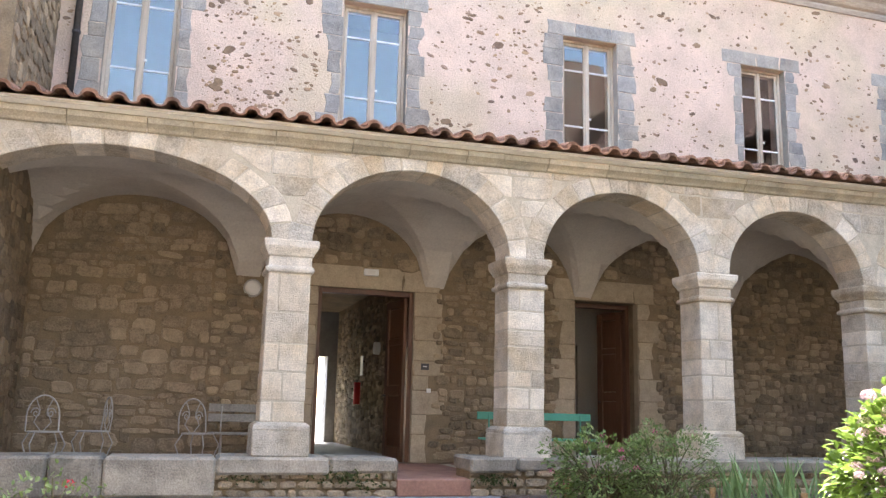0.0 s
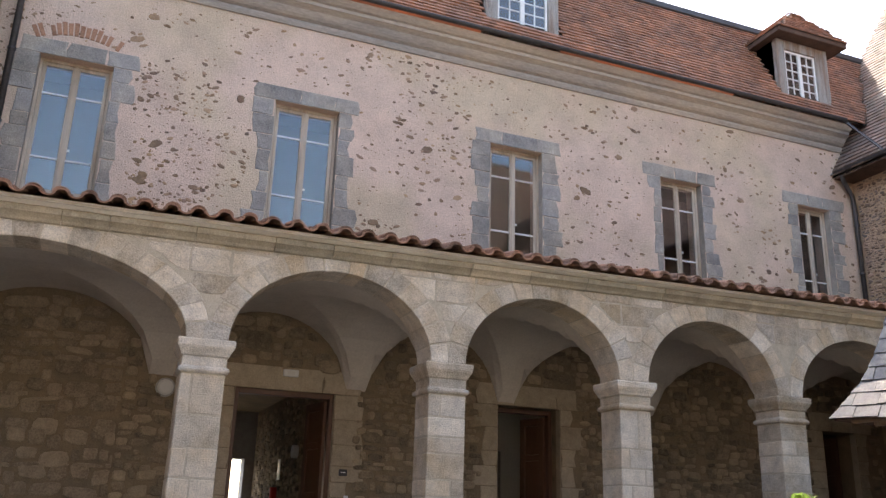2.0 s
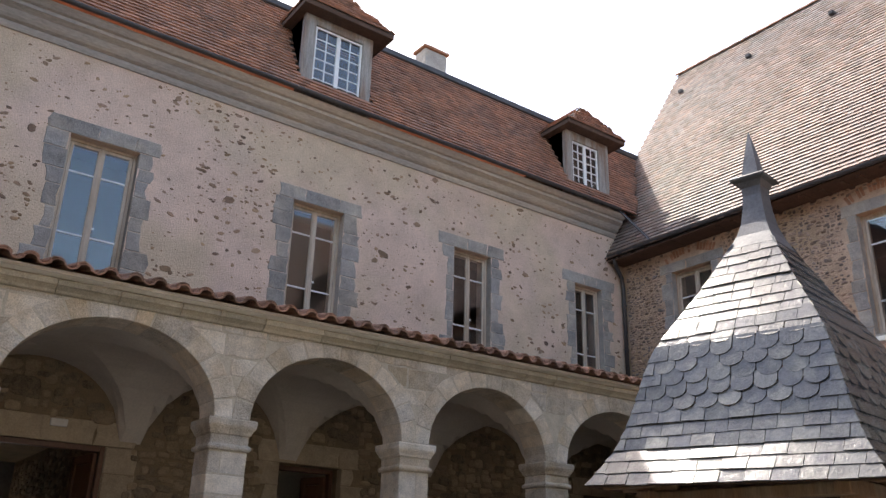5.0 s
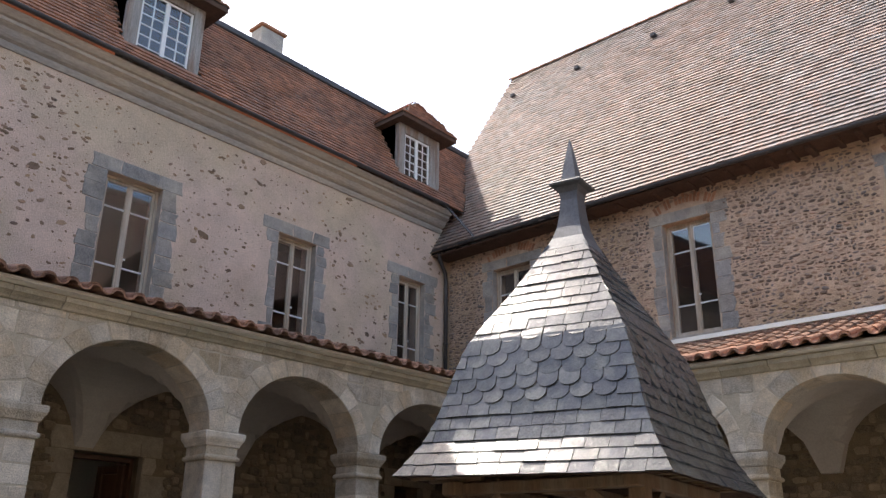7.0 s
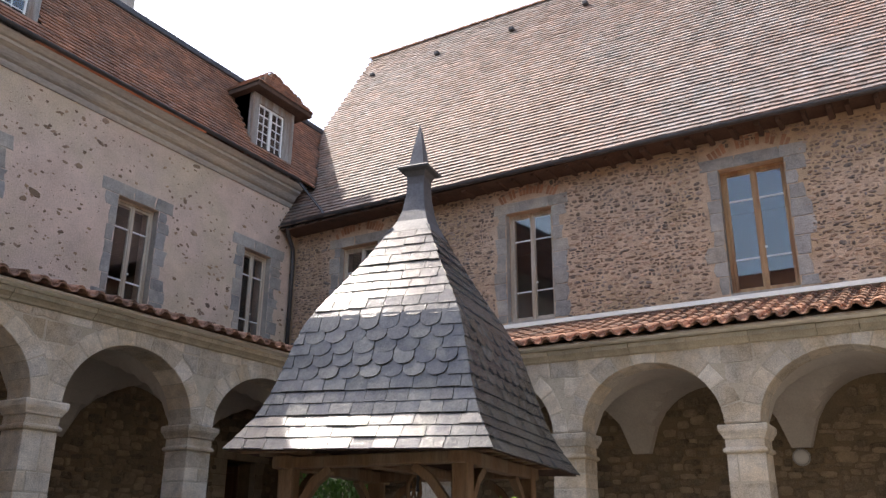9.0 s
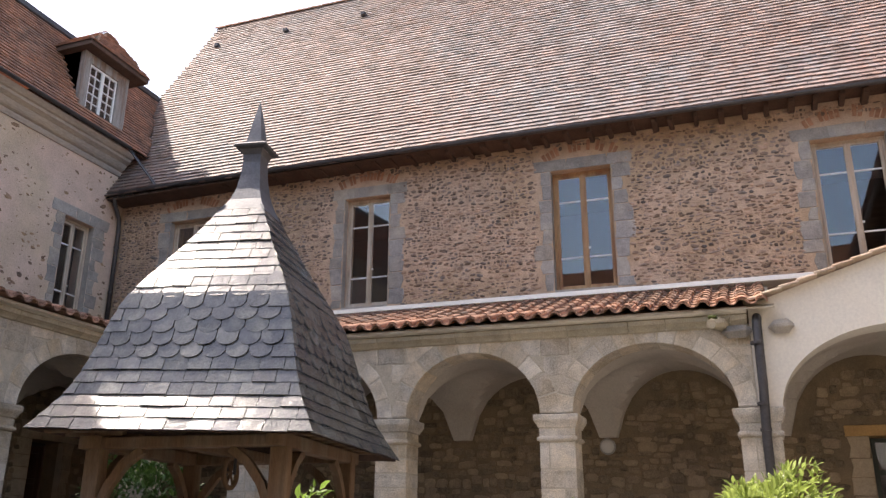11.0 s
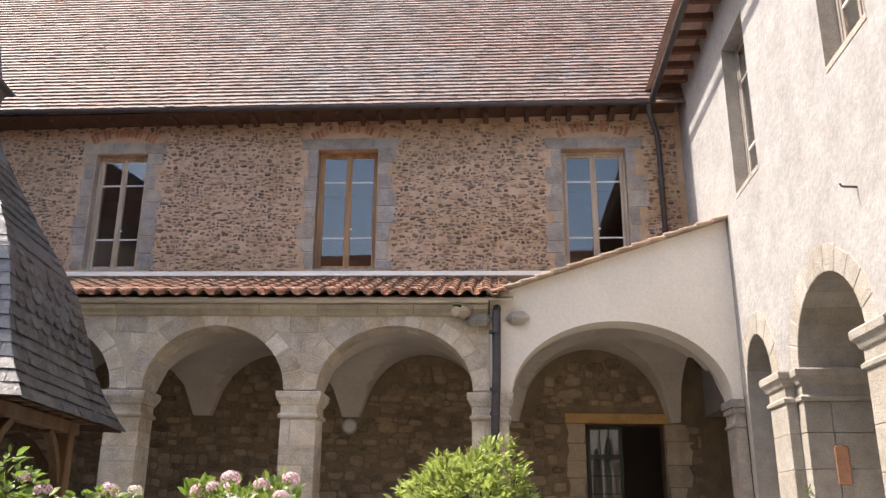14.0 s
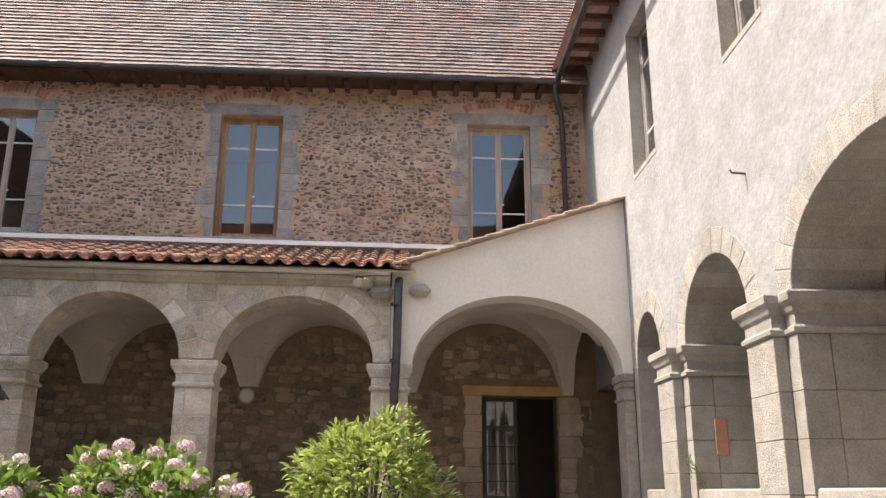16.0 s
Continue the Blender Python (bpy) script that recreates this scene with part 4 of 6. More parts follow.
tagged(part("wall_south_rear", box(-4.5, 16.4, -9.3, -9.0, GROUND, 12.5), "render_white"), "plain rear wall of the south range", "wall", kind="structure")
slab("roof_west", [(-4.3, -9, 10.7), (-4.3, 21, 10.7), (-5.9, 21, 13.7), (-5.9, -9, 13.7)], 0.05, "flat_red", "tiled roof slope of the west range", "roof")


def dormer(x0, x1, w0, w1, z0, zw0, zw1, ze, label, seed):
    """A dormer: silvered timber front, two small-paned sashes, cheeks, and a hipped tile roof."""
    yf = 12.33
    d = thing("dormer", label, "dormer", ((x0 + x1) / 2, yf, z0), "mansard dormers")
    k = lambda name, bm, m, lab="": (hold(d, part(name, bm, m, None, lab)))
    k("jamb", box(x0, w0, yf, yf + 0.14, z0, ze, 0.012), "wood_grey")
    k("jamb", box(w1, x1, yf, yf + 0.14, z0, ze, 0.012), "wood_grey")
    k("head", box(w0, w1, yf, yf + 0.14, zw1, ze, 0.01), "wood_grey")
    k("apron", box(x0 + 0.005, x1 - 0.005, yf + 0.02, yf + 0.12, 10.66, z0 - 0.062), "wood_grey")
    k("sill", box(x0 - 0.04, x1 + 0.04, yf - 0.06, yf + 0.16, z0 - 0.06, zw0, 0.015), "wood_grey")
    for x, s in ((x0, 1), (x1, -1)):
        bm = bmesh.new()
        vs = [bm.verts.new(c) for c in ((x + 0.03 * s, yf + 0.06, 11.08), (x + 0.03 * s, yf + 0.06, ze), (x + 0.03 * s, 13.16, ze))]
        bm.faces.new(vs)
        bmesh.ops.solidify(bm, geom=bm.faces[:], thickness=0.05)
        k("cheek", bm, "wood_grey", "weathered grey boarding")
    mid = (w0 + w1) / 2
    for a, b in ((w0, mid), (mid, w1)):
        bm = bmesh.new()
        s = 0.045
        for bx in ((a, a + s, zw0, zw1), (b - s, b, zw0, zw1), (a + s, b - s, zw0, zw0 + s), (a + s, b - s, zw1 - s, zw1)):
            add_box(bm, bx[0], bx[1], yf + 0.04, yf + 0.085, bx[2], bx[3])
        sash = part("sash", bm, "paint_white")
        hold(d, sash)
        nx, nz = 2, 6
        gx, gz = (b - a - 2 * s), (zw1 - zw0 - 2 * s)
        for i in range(1, nx):
            x = a + s + gx * i / nx
            k("muntin", box(x - 0.011, x + 0.011, yf + 0.045, yf + 0.075, zw0 + s, zw1 - s), "paint_white")
        for j in range(1, nz):
            z = zw0 + s + gz * j / nz
            k("muntin", box(a + s, b - s, yf + 0.047, yf + 0.073, z - 0.011, z + 0.011), "paint_white")
        o = part("pane", box(a + s, b - s, yf + 0.056, yf + 0.062, zw0 + s, zw1 - s), "glass")
        o.visible_shadow = False
        hold(d, o)
    # hipped roof, oversailing
    xa, xb, ya, yb = x0 - 0.18, x1 + 0.32, yf - 0.30, 13.9
    xm, yt, zt = (xa + xb) / 2, yf + 0.24, ze + 1.0
    k("eave_soffit", box(xa + 0.03, xb - 0.03, ya + 0.03, 13.2, ze, ze + 0.06), "oak_dark")
    k("fascia", box(xa, xb, ya, ya + 0.04, ze - 0.01, ze + 0.10, 0.008), "oak_dark")
    k("fascia", box(xa, xa + 0.04, ya + 0.045, 13.3, ze - 0.01, ze + 0.10, 0.008), "oak_dark")
    k("fascia", box(xb - 0.04, xb, ya + 0.045, 13.3, ze - 0.01, ze + 0.10, 0.008), "oak_dark")
    bm = bmesh.new()
    z1 = ze + 0.10
    a, b, t, t2, c, e = [bm.verts.new(q) for q in ((xa, ya, z1), (xb, ya, z1), (xm, yt, zt), (xm, yb, zt), (xb, yb, z1), (xa, yb, z1))]
    for f in ((a, b, t), (b, c, t2, t), (e, a, t, t2), (a, e, c, b)):
        bm.faces.new(f)
    k("roof_boarding", bm, "underlay")
    fl = Vector((0, yt - ya, zt - z1))
    L = fl.length
    tiles = flat_tiles("roof_tiles", "", (xa, ya - 0.01, z1 + 0.01), (1, 0, 0), tuple(fl.normalized()), xb - xa, L, 0.14, 0.105, "flat_red", seed, keep=lambda u, s: (xb - xa) / 2 * s / L - 0.03 < u and u + 0.14 < (xb - xa) * (1 - 0.5 * s / L) + 0.03)
    hold(d, tiles)
    for sx, x in ((1, xa), (-1, xb)):
        sl = Vector((xm - x, 0, zt - z1))
        L2 = sl.length
        tl = flat_tiles("roof_tiles", "", (x - 0.01 * sx, ya, z1 + 0.01), (0, 1, 0), tuple(sl.normalized()), yb - ya, L2, 0.14, 0.105, "flat_red", seed + 1 + sx, keep=lambda u, s: u > (yt - ya) * s / L2 - 0.03)
        hold(d, tl)
    for name in ("label", "category"):
        for o in d.children:
            if o.name.startswith("roof_tiles") and name in o:
                del o[name]
    return d


dormer(7.08, 8.66, 7.33, 8.42, 10.86, 10.98, 12.46, 12.66, "timber dormer with a hipped tile roof and small panes", 81)
dormer(14.22, 15.69, 14.44, 15.33, 10.80, 10.90, 12.30, 12.54, "silvered timber dormer with a hipped tile roof", 84)
ch = thing("chimney", "square rendered chimney stack with a brick cap", "chimney", (12.67, 16.0, 14.0))
hold(ch, part("shaft", box(12.30, 13.05, 15.8, 16.3, 13.6, 15.98, 0.02, 0.01), "granite_grey"), part("cap", box(12.24, 13.11, 15.74, 16.36, 15.985, 16.08, 0.02, 0.01), "brick"))

# taller roof beyond the south-east corner, which the windows mirror
slab("roof_south_east", [(14.0, -9.5, 9.5), (26.0, -9.5, 9.5), (22.5, -14.5, 21.5), (17.5, -14.5, 21.5)], 0.05, "flat_grey", "steep tiled roof beyond the south-east corner", "roof")
slab("wall_south_east", [(14.0, -9.52, GROUND), (26.0, -9.52, GROUND), (26.0, -9.52, 9.5), (14.0, -9.52, 9.5)], 0.05, "render_white", "plain wall beyond the south-east corner", "wall")

# ---- windows ----


def casement(name, label, frame_m, u0, u1, z0, z1, recess=0.16, wood="wood_pale", lean=0.0):
    """A tall two-leaf window: frame, two sashes with three panes each, a handle."""
    w = thing(name, label, "window", kind="structure")
    f, s = 0.05, 0.055
    pb = lambda nm, b, m, par=w: part(nm, b, m, par, frame_m=frame_m)
    bm = bmesh.new()
    for a, b, c, d in ((u0, u0 + f, z0, z1), (u1 - f, u1, z0, z1), (u0 + f, u1 - f, z1 - f, z1), (u0 + f, u1 - f, z0, z0 + f)):
        add_box(bm, a, b, recess, recess + 0.09, c, d, 0.006)
    pb("window_frame", bm, wood)
    mid = (u0 + u1) / 2
    h = z1 - z0 - 2 * f
    bars = (z0 + f + h * 0.27, z0 + f + h * 0.76)
    for a, b in ((u0 + f + 0.004, mid - 0.003), (mid + 0.003, u1 - f - 0.004)):
        bm = bmesh.new()
        za, zb = z0 + f + 0.004, z1 - f - 0.004
        for c, d, e, g in ((a, a + s, za, zb), (b - s, b, za, zb), (a + s, b - s, zb - s, zb), (a + s, b - s, za, za + s + 0.02)):
            add_box(bm, c, d, recess + 0.012, recess + 0.06, e, g, 0.006)
        sash = pb("sash", bm, wood)
        for z in bars:
            pb("muntin", box(a + s, b - s, recess + 0.018, recess + 0.05, z - 0.014, z + 0.014), "paint_white", sash)
        lo = za + s + 0.02
        for z in (*bars, zb - s):
            hi = z - 0.014 if z in bars else z
            bm = box(a + s - 0.004, b - s + 0.004, recess + 0.030, recess + 0.035, lo, hi)
            # panes hang a hair out of true
            k = random.uniform(-0.004, 0.004) - lean
            for v in bm.verts:
                v.co.y += (v.co.z - lo) * k
            o = pb("pane", bm, "glass", sash)
            o.visible_shadow = False
            lo = hi + 0.028
    pb("cover_strip", box(mid - 0.028, mid + 0.028, recess - 0.006, recess + 0.012, z0 + f, z1 - f, 0.005), wood)
    pb("handle_plate", box(mid + 0.055, mid + 0.095, recess + 0.008, recess + 0.014, z0 + h * 0.36, z0 + h * 0.36 + 0.04), "white_plastic")
    pb("window_sill", box(u0 + 0.002, u1 - 0.002, -0.008, recess + 0.1, z0 - 0.07, z0 + 0.012, 0.006), "granite_grey")
    return w


def surround(frame_m, u0, u1, z0, z1, seed, name="window_surround", label="grey granite quoins and lintel round a window", lintel=0.27, arch=False, material="granite_grey", wide=(0.16, 0.40)):
    """Dressed stones round an opening, each a piece; arch: a brick relieving arch above."""
    random.seed(seed)
    s = thing(name, label, "stone surround", kind="structure")

    def stone(poly, mt=material, proud=0.008, nm="dressed_stone"):
        bm = bmesh.new()
        add_poly_piece(bm, poly, -proud - random.uniform(0, 0.006), 0.05, 0.009)
        bmesh.ops.recalc_face_normals(bm, faces=bm.faces)
        part(nm, bm, mt, s, frame_m=frame_m)

    def quad(a, b, c, d, j=0.034):
        r = lambda: random.uniform(-j, j)
        m = (c + d) / 2
        return [(a + r(), c + abs(r()) * 0.3), ((a + b) / 2, c + 0.002), (b + r(), c + abs(r()) * 0.3), (b + r(), m), (b + r(), d - 0.004), ((a + b) / 2, d - 0.002 + r() * 0.2), (a + r(), d - 0.004), (a + r(), m)]
    a, b = u0 - random.uniform(0.3, 0.4), u1 + random.uniform(0.3, 0.45)
    cuts = [a, u0 + (u1 - u0) * random.uniform(0.2, 0.4), u0 + (u1 - u0) * random.uniform(0.75, 0.95), b]
    for p, q in zip(cuts, cuts[1:]):
        stone(quad(p + 0.003, q - 0.003, z1, z1 + lintel))
    for side in (0, 1):
        z = z1
        long = random.random() < 0.5
        while z > z0 + 0.02:
            h = min(random.uniform(0.22, 0.40), z - z0)
            if z - z0 - h < 0.12:
                h = z - z0
            wd = random.uniform(*((wide[1] - 0.12, wide[1]) if long else (wide[0], wide[0] + 0.1)))
            long = random.random() < 0.5
            if side == 0:
                poly = quad(u0 - wd, u0, z - h, z - 0.002)
                poly = [(min(p[0], u0), p[1]) for p in poly]
            else:
                poly = quad(u1, u1 + wd, z - h, z - 0.002)
                poly = [(max(p[0], u1), p[1]) for p in poly]
            stone(poly)
            z -= h
    # reveals
    for u, sgn in ((u0, 1), (u1, -1)):
        part("reveal", box(min(u, u + 0.004 * sgn), max(u, u + 0.004 * sgn), 0.0, 0.15, z0, z1), material, s, frame_m=frame_m)
    if arch:
        c, r = (u0 + u1) / 2, (u1 - u0) * 1.25
        zc = z1 + lintel + 0.13 - r
        n = 17
        for k in range(n):
            if random.random() < 0.22:
                continue
            t = math.pi / 2 + (k - n / 2 + 0.5) * 0.058
            r0, r1 = r + random.uniform(-0.01, 0.01), r + random.uniform(0.16, 0.24)
            poly = [(c + rr * math.cos(tt), zc + rr * math.sin(tt)) for rr, tt in ((r0, t + 0.022), (r0, t - 0.022), (r1, t - 0.022), (r1, t + 0.022))]
            stone(poly, "brick", 0.01, "brick")
    return s


for i, (a, b, c, d) in enumerate(N_HOLES):
    casement(f"window_{i + 1}", "tall pale wooden casement window with six panes", NB, a, b, c, d)
    surround(NB, a, b, c, d, 100 + i, arch=i == 0)
for i, (a, b, c, d) in enumerate(E_HOLES):
    casement(f"window_{i + 6}", "tall weathered wooden casement window with six panes", EB, a, b, c, d, 0.18, "wood_pale" if i != 2 else "wood_tan", 0.05 if i == 1 else 0.0)
    surround(EB, a, b, c, d, 120 + i, arch=True, lintel=0.24)
for i, (a, b, c, d) in enumerate(S_WIN):
    casement(f"window_{i + 10}", "tall wooden casement window in a stone reveal", S_FRAME, a, b, c, d, 0.20, "wood_grey")
    for u, sg in ((a, 1), (b, -1)):
        rv = part("stone_reveal", box(min(u, u + 0.006 * sg), max(u, u + 0.006 * sg), -0.004, 0.19, c, d), "granite_sunlit", sw, frame_m=S_FRAME)

# upper floors and walls added behind the windows, dimness put into their dark colour
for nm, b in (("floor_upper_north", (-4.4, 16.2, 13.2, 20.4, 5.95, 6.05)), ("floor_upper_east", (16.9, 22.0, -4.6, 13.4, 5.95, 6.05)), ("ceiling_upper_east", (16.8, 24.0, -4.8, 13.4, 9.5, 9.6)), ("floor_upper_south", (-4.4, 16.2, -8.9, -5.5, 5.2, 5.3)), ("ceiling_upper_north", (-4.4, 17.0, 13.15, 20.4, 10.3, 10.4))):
    tagged(part(nm, box(*b), "room"), "plain upper floor coloured dark for indoor dimness", "floor" if nm[0] == "f" else "ceiling", kind="structure")
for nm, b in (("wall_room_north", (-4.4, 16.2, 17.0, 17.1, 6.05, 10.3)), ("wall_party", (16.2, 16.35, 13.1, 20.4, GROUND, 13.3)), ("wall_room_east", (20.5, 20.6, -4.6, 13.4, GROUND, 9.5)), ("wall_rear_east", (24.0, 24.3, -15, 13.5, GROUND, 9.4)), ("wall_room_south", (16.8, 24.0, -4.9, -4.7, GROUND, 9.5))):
    tagged(part(nm, box(*b), "room"), "plain room wall coloured dark for indoor dimness", "wall", kind="structure")

# ---- rubble ----


def stone_ring(cu, cz, w, h, n=9, k2=0.45, rough=0.1):
    """An uneven outline, boxy for a small k2, round towards 1."""
    out, tilt = [], random.uniform(-1, 1) * rough
    for k in range(n):
        a = 2 * math.pi * (k + random.uniform(-0.2, 0.2)) / n
        ca, sa = math.cos(a), math.sin(a)
        out.append((cu + w / 2 * math.copysign(abs(ca) ** k2, ca) * random.uniform(0.98 - rough, 1.04), cz + h / 2 * math.copysign(abs(sa) ** k2, sa) * random.uniform(0.98 - rough, 1.04) + tilt * w / 2 * ca))
    return out


def rubble(name, label, frame_m, u0, u1, z0, z1, hs, ws, material, avoid, seed, proud=0.018, skip=0.0, parts_in=None, parent=None, block="rubble_block", gap=0.006, per_part=300, k2=0.55, rough=0.14):
    """Courses of uneven stones bedded in mortar; those inside parts_in(u, z) are pieces of their own."""
    random.seed(seed)
    bm = bmesh.new()
    count = 0
    z = z0
    while z < z1:
        h = random.uniform(*hs)
        u = u0
        while u < u1 - 0.04:
            big = random.random() < 0.12
            w = random.uniform(*ws) * (1.5 if big else 1)
            w = min(w, u1 - u)
            if u1 - u - w < 0.05:
                w = u1 - u
            hh = h * random.uniform(0.88, 1.08) * (1.25 if big else 1)
            cu, cz = u + w / 2, z + h / 2 + random.uniform(-0.3, 0.3) * h + 0.05 * math.sin(u * 1.7) + 0.03 * math.sin(u * 4.1 + z)
            u += w
            if random.random() < skip or any(avoid(cu + p * w, cz + q * hh) for p, q in ((-0.38, -0.38), (0.38, 0.38), (-0.38, 0.38), (0.38, -0.38))) or cz + hh / 2 > z1 + 0.05:
                continue
            ring_pts = stone_ring(cu, cz, w - gap, hh - gap, 9, k2, rough)
            d = proud * random.uniform(0.3, 1.2)
            if parts_in and count < per_part and parts_in(cu, cz):
                count += 1
                b2 = bmesh.new()
                add_poly_piece(b2, ring_pts, -d, 0.02, 0.016)
                bmesh.ops.recalc_face_normals(b2, faces=b2.faces)
                part("rubble_stone", b2, block, parent, frame_m=frame_m)
            else:
                add_poly_piece(bm, ring_pts, -d, 0.01, min(0.016, hh * 0.2))
        z += h
    me = mesh_of(bm, name, material, frame_m)
    # faces wind outwards after the mapping; make sure for both senses
    ob = new(name, me)
    return tagged(ob, label, "masonry", kind="stuff")


def outside(holes, mg):
    return lambda u, z: any(a - mg[0] < u < b + mg[0] and c - mg[1] < z < d + mg[1] for a, b, c, d in holes)


def under_vault(bays, spring, rise):
    """True above the line where the vault meets the back wall."""
    def f(u, z):
        for a, b in bays:
            if a <= u <= b:
                c, ra = (a + b) / 2, (b - a) / 2 - 0.2
                du = abs(u - c) / ra
                return z > (spring if du >= 1 else spring + rise * math.sqrt(1 - du * du)) - 0.0
        return z > spring
    return f


low_n, wallobj = outside(N_DOORS, (0.3, 0.32)), bpy.data.objects["wall_north_lower"]
vn = under_vault(N_BACKS, 3.9, 1.14)
rubble("rubble_north_blocks", "coursed brown dressed blocks and rubble", NB, -0.98, 1.55, FLOOR, 5.1, (0.07, 0.26), (0.11, 0.46), "rubble", lambda u, z: low_n(u, z) or vn(u, z), 131, 0.03, 0.0, lambda u, z: True, wallobj)
rubble("rubble_north", "brown field-stone rubble with wide joints", NB, 1.55, 16.2, FLOOR, 5.1, (0.08, 0.18), (0.10, 0.30), "rubble", lambda u, z: low_n(u, z) or vn(u, z), 132, 0.035, 0.03)
low_e = outside([E_DOOR], (0.34, 0.28))
ve = under_vault(E_BACKS + [(11.05, 13.92)], 3.7, 1.14)
rubble("rubble_east", "brown field-stone rubble with wide joints", EB, -2.8, 14.3, FLOOR, 4.9, (0.09, 0.2), (0.12, 0.34), "rubble", lambda u, z: low_e(u, z) or ve(u, z), 133, 0.035, 0.03)
up_e = outside(E_HOLES, (0.26, 0.40))
rubble("rubble_east_upper", "small mixed stones set thickly in pinkish mortar", EB, -2.9, 14.3, 6.2, 9.40, (0.04, 0.095), (0.04, 0.17), "rubble_pink", up_e, 134, 0.02, 0.10, gap=0.012, k2=0.92, rough=0.2)
# the west end wall faces the yard's east side
WF = Matrix(((0, -1, 0, -1.0), (1, 0, 0, 0), (0, 0, 1, 0), (0, 0, 0, 1)))
rubble("rubble_west", "grey-brown rubble of the end wall", WF, 9.8, 12.58, FLOOR, 10.2, (0.10, 0.24), (0.14, 0.42), "rubble", lambda u, z: 4.9 < z < 5.6, 135, 0.02, 0.03)


def scatter_stones(name, label, frame_m, count, u0, u1, z0, z1, avoid, material, seed, weight):
    random.seed(seed)
    bm = bmesh.new()
    k = 0
    while k < count:
        u, z = random.uniform(u0, u1), random.uniform(z0, z1)
        if random.random() > weight(u, z) or avoid(u, z):
            continue
        s = 0.012 + 0.07 * random.random() ** 2.6
        if random.random() < 0.05:
            s *= 2.0
        add_poly_piece(bm, stone_ring(u, z, s * random.uniform(0.9, 2.2), s, 9, 0.9, 0.32), -0.004 - random.uniform(0, 0.008), 0.006, 0.008)
        k += 1
    return tagged(new(name, mesh_of(bm, name, material, frame_m)), label, "stones", kind="stuff")


up_n = outside(N_HOLES, (0.36, 0.34))
dens = lambda u, z: (1.0 if (0.8 < u < 3.1 and z < 8.9) or u < -0.3 else 0.55 if 4.5 < u < 7.2 else 0.28) * (1.0 if noise.noise(Vector((u * 0.9, z * 0.9, 3))) > -0.15 else 0.25)
scatter_stones("embedded_stones", "small dark stones showing through pink render", NB, 2100, -0.9, 16.1, 6.4, 10.1, up_n, "pebble", 141, dens)

# ---- dressed stones and doors of the galleries ----
for (a, b, c, d), sd in zip(N_DOORS, (151, 152, 154)):
    surround(NB, a, b, c, d, sd, "door_surround", "dressed granite jambs and lintel round a doorway", 0.36, material="rubble_dress", wide=(0.22, 0.55))
surround(EB, *E_DOOR, 153, "door_surround", "dressed granite jambs round a doorway", 0.01, material="rubble_dress", wide=(0.25, 0.45))
tagged(part("lintel_timber", box(12.0, 13.85, -0.03, 0.3, 3.62, 3.79, 0.008), "yellow_wood", frame_m=EB), "yellowish new timber door lintel", "lintel", kind="structure")


def panelled_leaf(name, label, hinge, angle, width, height, mirror=False, material="wood_door"):
    """A door leaf with framed panels, hung at hinge (foot), turned by angle degrees about z."""
    d = thing(name, label, "door", hinge, kind="structure")
    d.rotation_euler = (0, 0, radians(angle))
    s = -1 if mirror else 1
    X = lambda a, b: (min(a * s, b * s), max(a * s, b * s))
    t = 0.055
    k = lambda nm, x0, x1, y0, y1, z0, z1, m=material, bv=0.006: part(nm, box(*X(x0, x1), y0, y1, z0, z1, bv), m, d)
    k("stile", 0, 0.12, 0, t, 0, height)
    k("stile", width - 0.12, width, 0, t, 0, height)
    for z0, z1 in ((0, 0.22), (height * 0.40, height * 0.40 + 0.16), (height * 0.72, height * 0.72 + 0.1), (height - 0.13, height)):
        k("rail", 0.122, width - 0.122, 0, t, z0, z1)
    for z0, z1 in ((0.222, height * 0.40), (height * 0.40 + 0.162, height * 0.72), (height * 0.72 + 0.102, height - 0.132)):
        k("panel", 0.124, width - 0.124, 0.016, t - 0.016, z0 + 0.002, z1 - 0.002, bv=0.014)
    k("door_handle", width - 0.08, width - 0.05, -0.05, t + 0.05, 1.02, 1.05, "dark_plastic")
    return d


def door_frame(frame_m, u0, u1, z0, z1, v, name, label):
    f = thing(name, label, "door frame", kind="structure")
    part("jamb", box(u0, u0 + 0.07, v, v + 0.14, z0, z1, 0.008), "wood_door", f, frame_m=frame_m)
    part("jamb", box(u1 - 0.07, u1, v, v + 0.14, z0, z1, 0.008), "wood_door", f, frame_m=frame_m)
    part("head", box(u0 + 0.071, u1 - 0.071, v, v + 0.14, z1 - 0.08, z1, 0.008), "wood_door", f, frame_m=frame_m)
    return f


door_frame(NB, 3.14, 4.70, FLOOR, 3.82, 0.06, "door_frame", "chestnut-brown timber door frame")
door_frame(NB, 7.54, 8.74, FLOOR, 3.87, 0.30, "door_frame", "dark timber door frame")
panelled_leaf("door_1", "chestnut panelled door leaf standing open", (4.62, 12.74, FLOOR), 100, 0.72, 2.58, False)
panelled_leaf("door_2", "dark panelled door leaf standing open", (8.66, 13.0, FLOOR), 108, 0.58, 2.62, False)
panelled_leaf("door_6", "dark panelled door leaf standing open", (15.52, 13.05, FLOOR), 96, 0.8, 2.68, False)
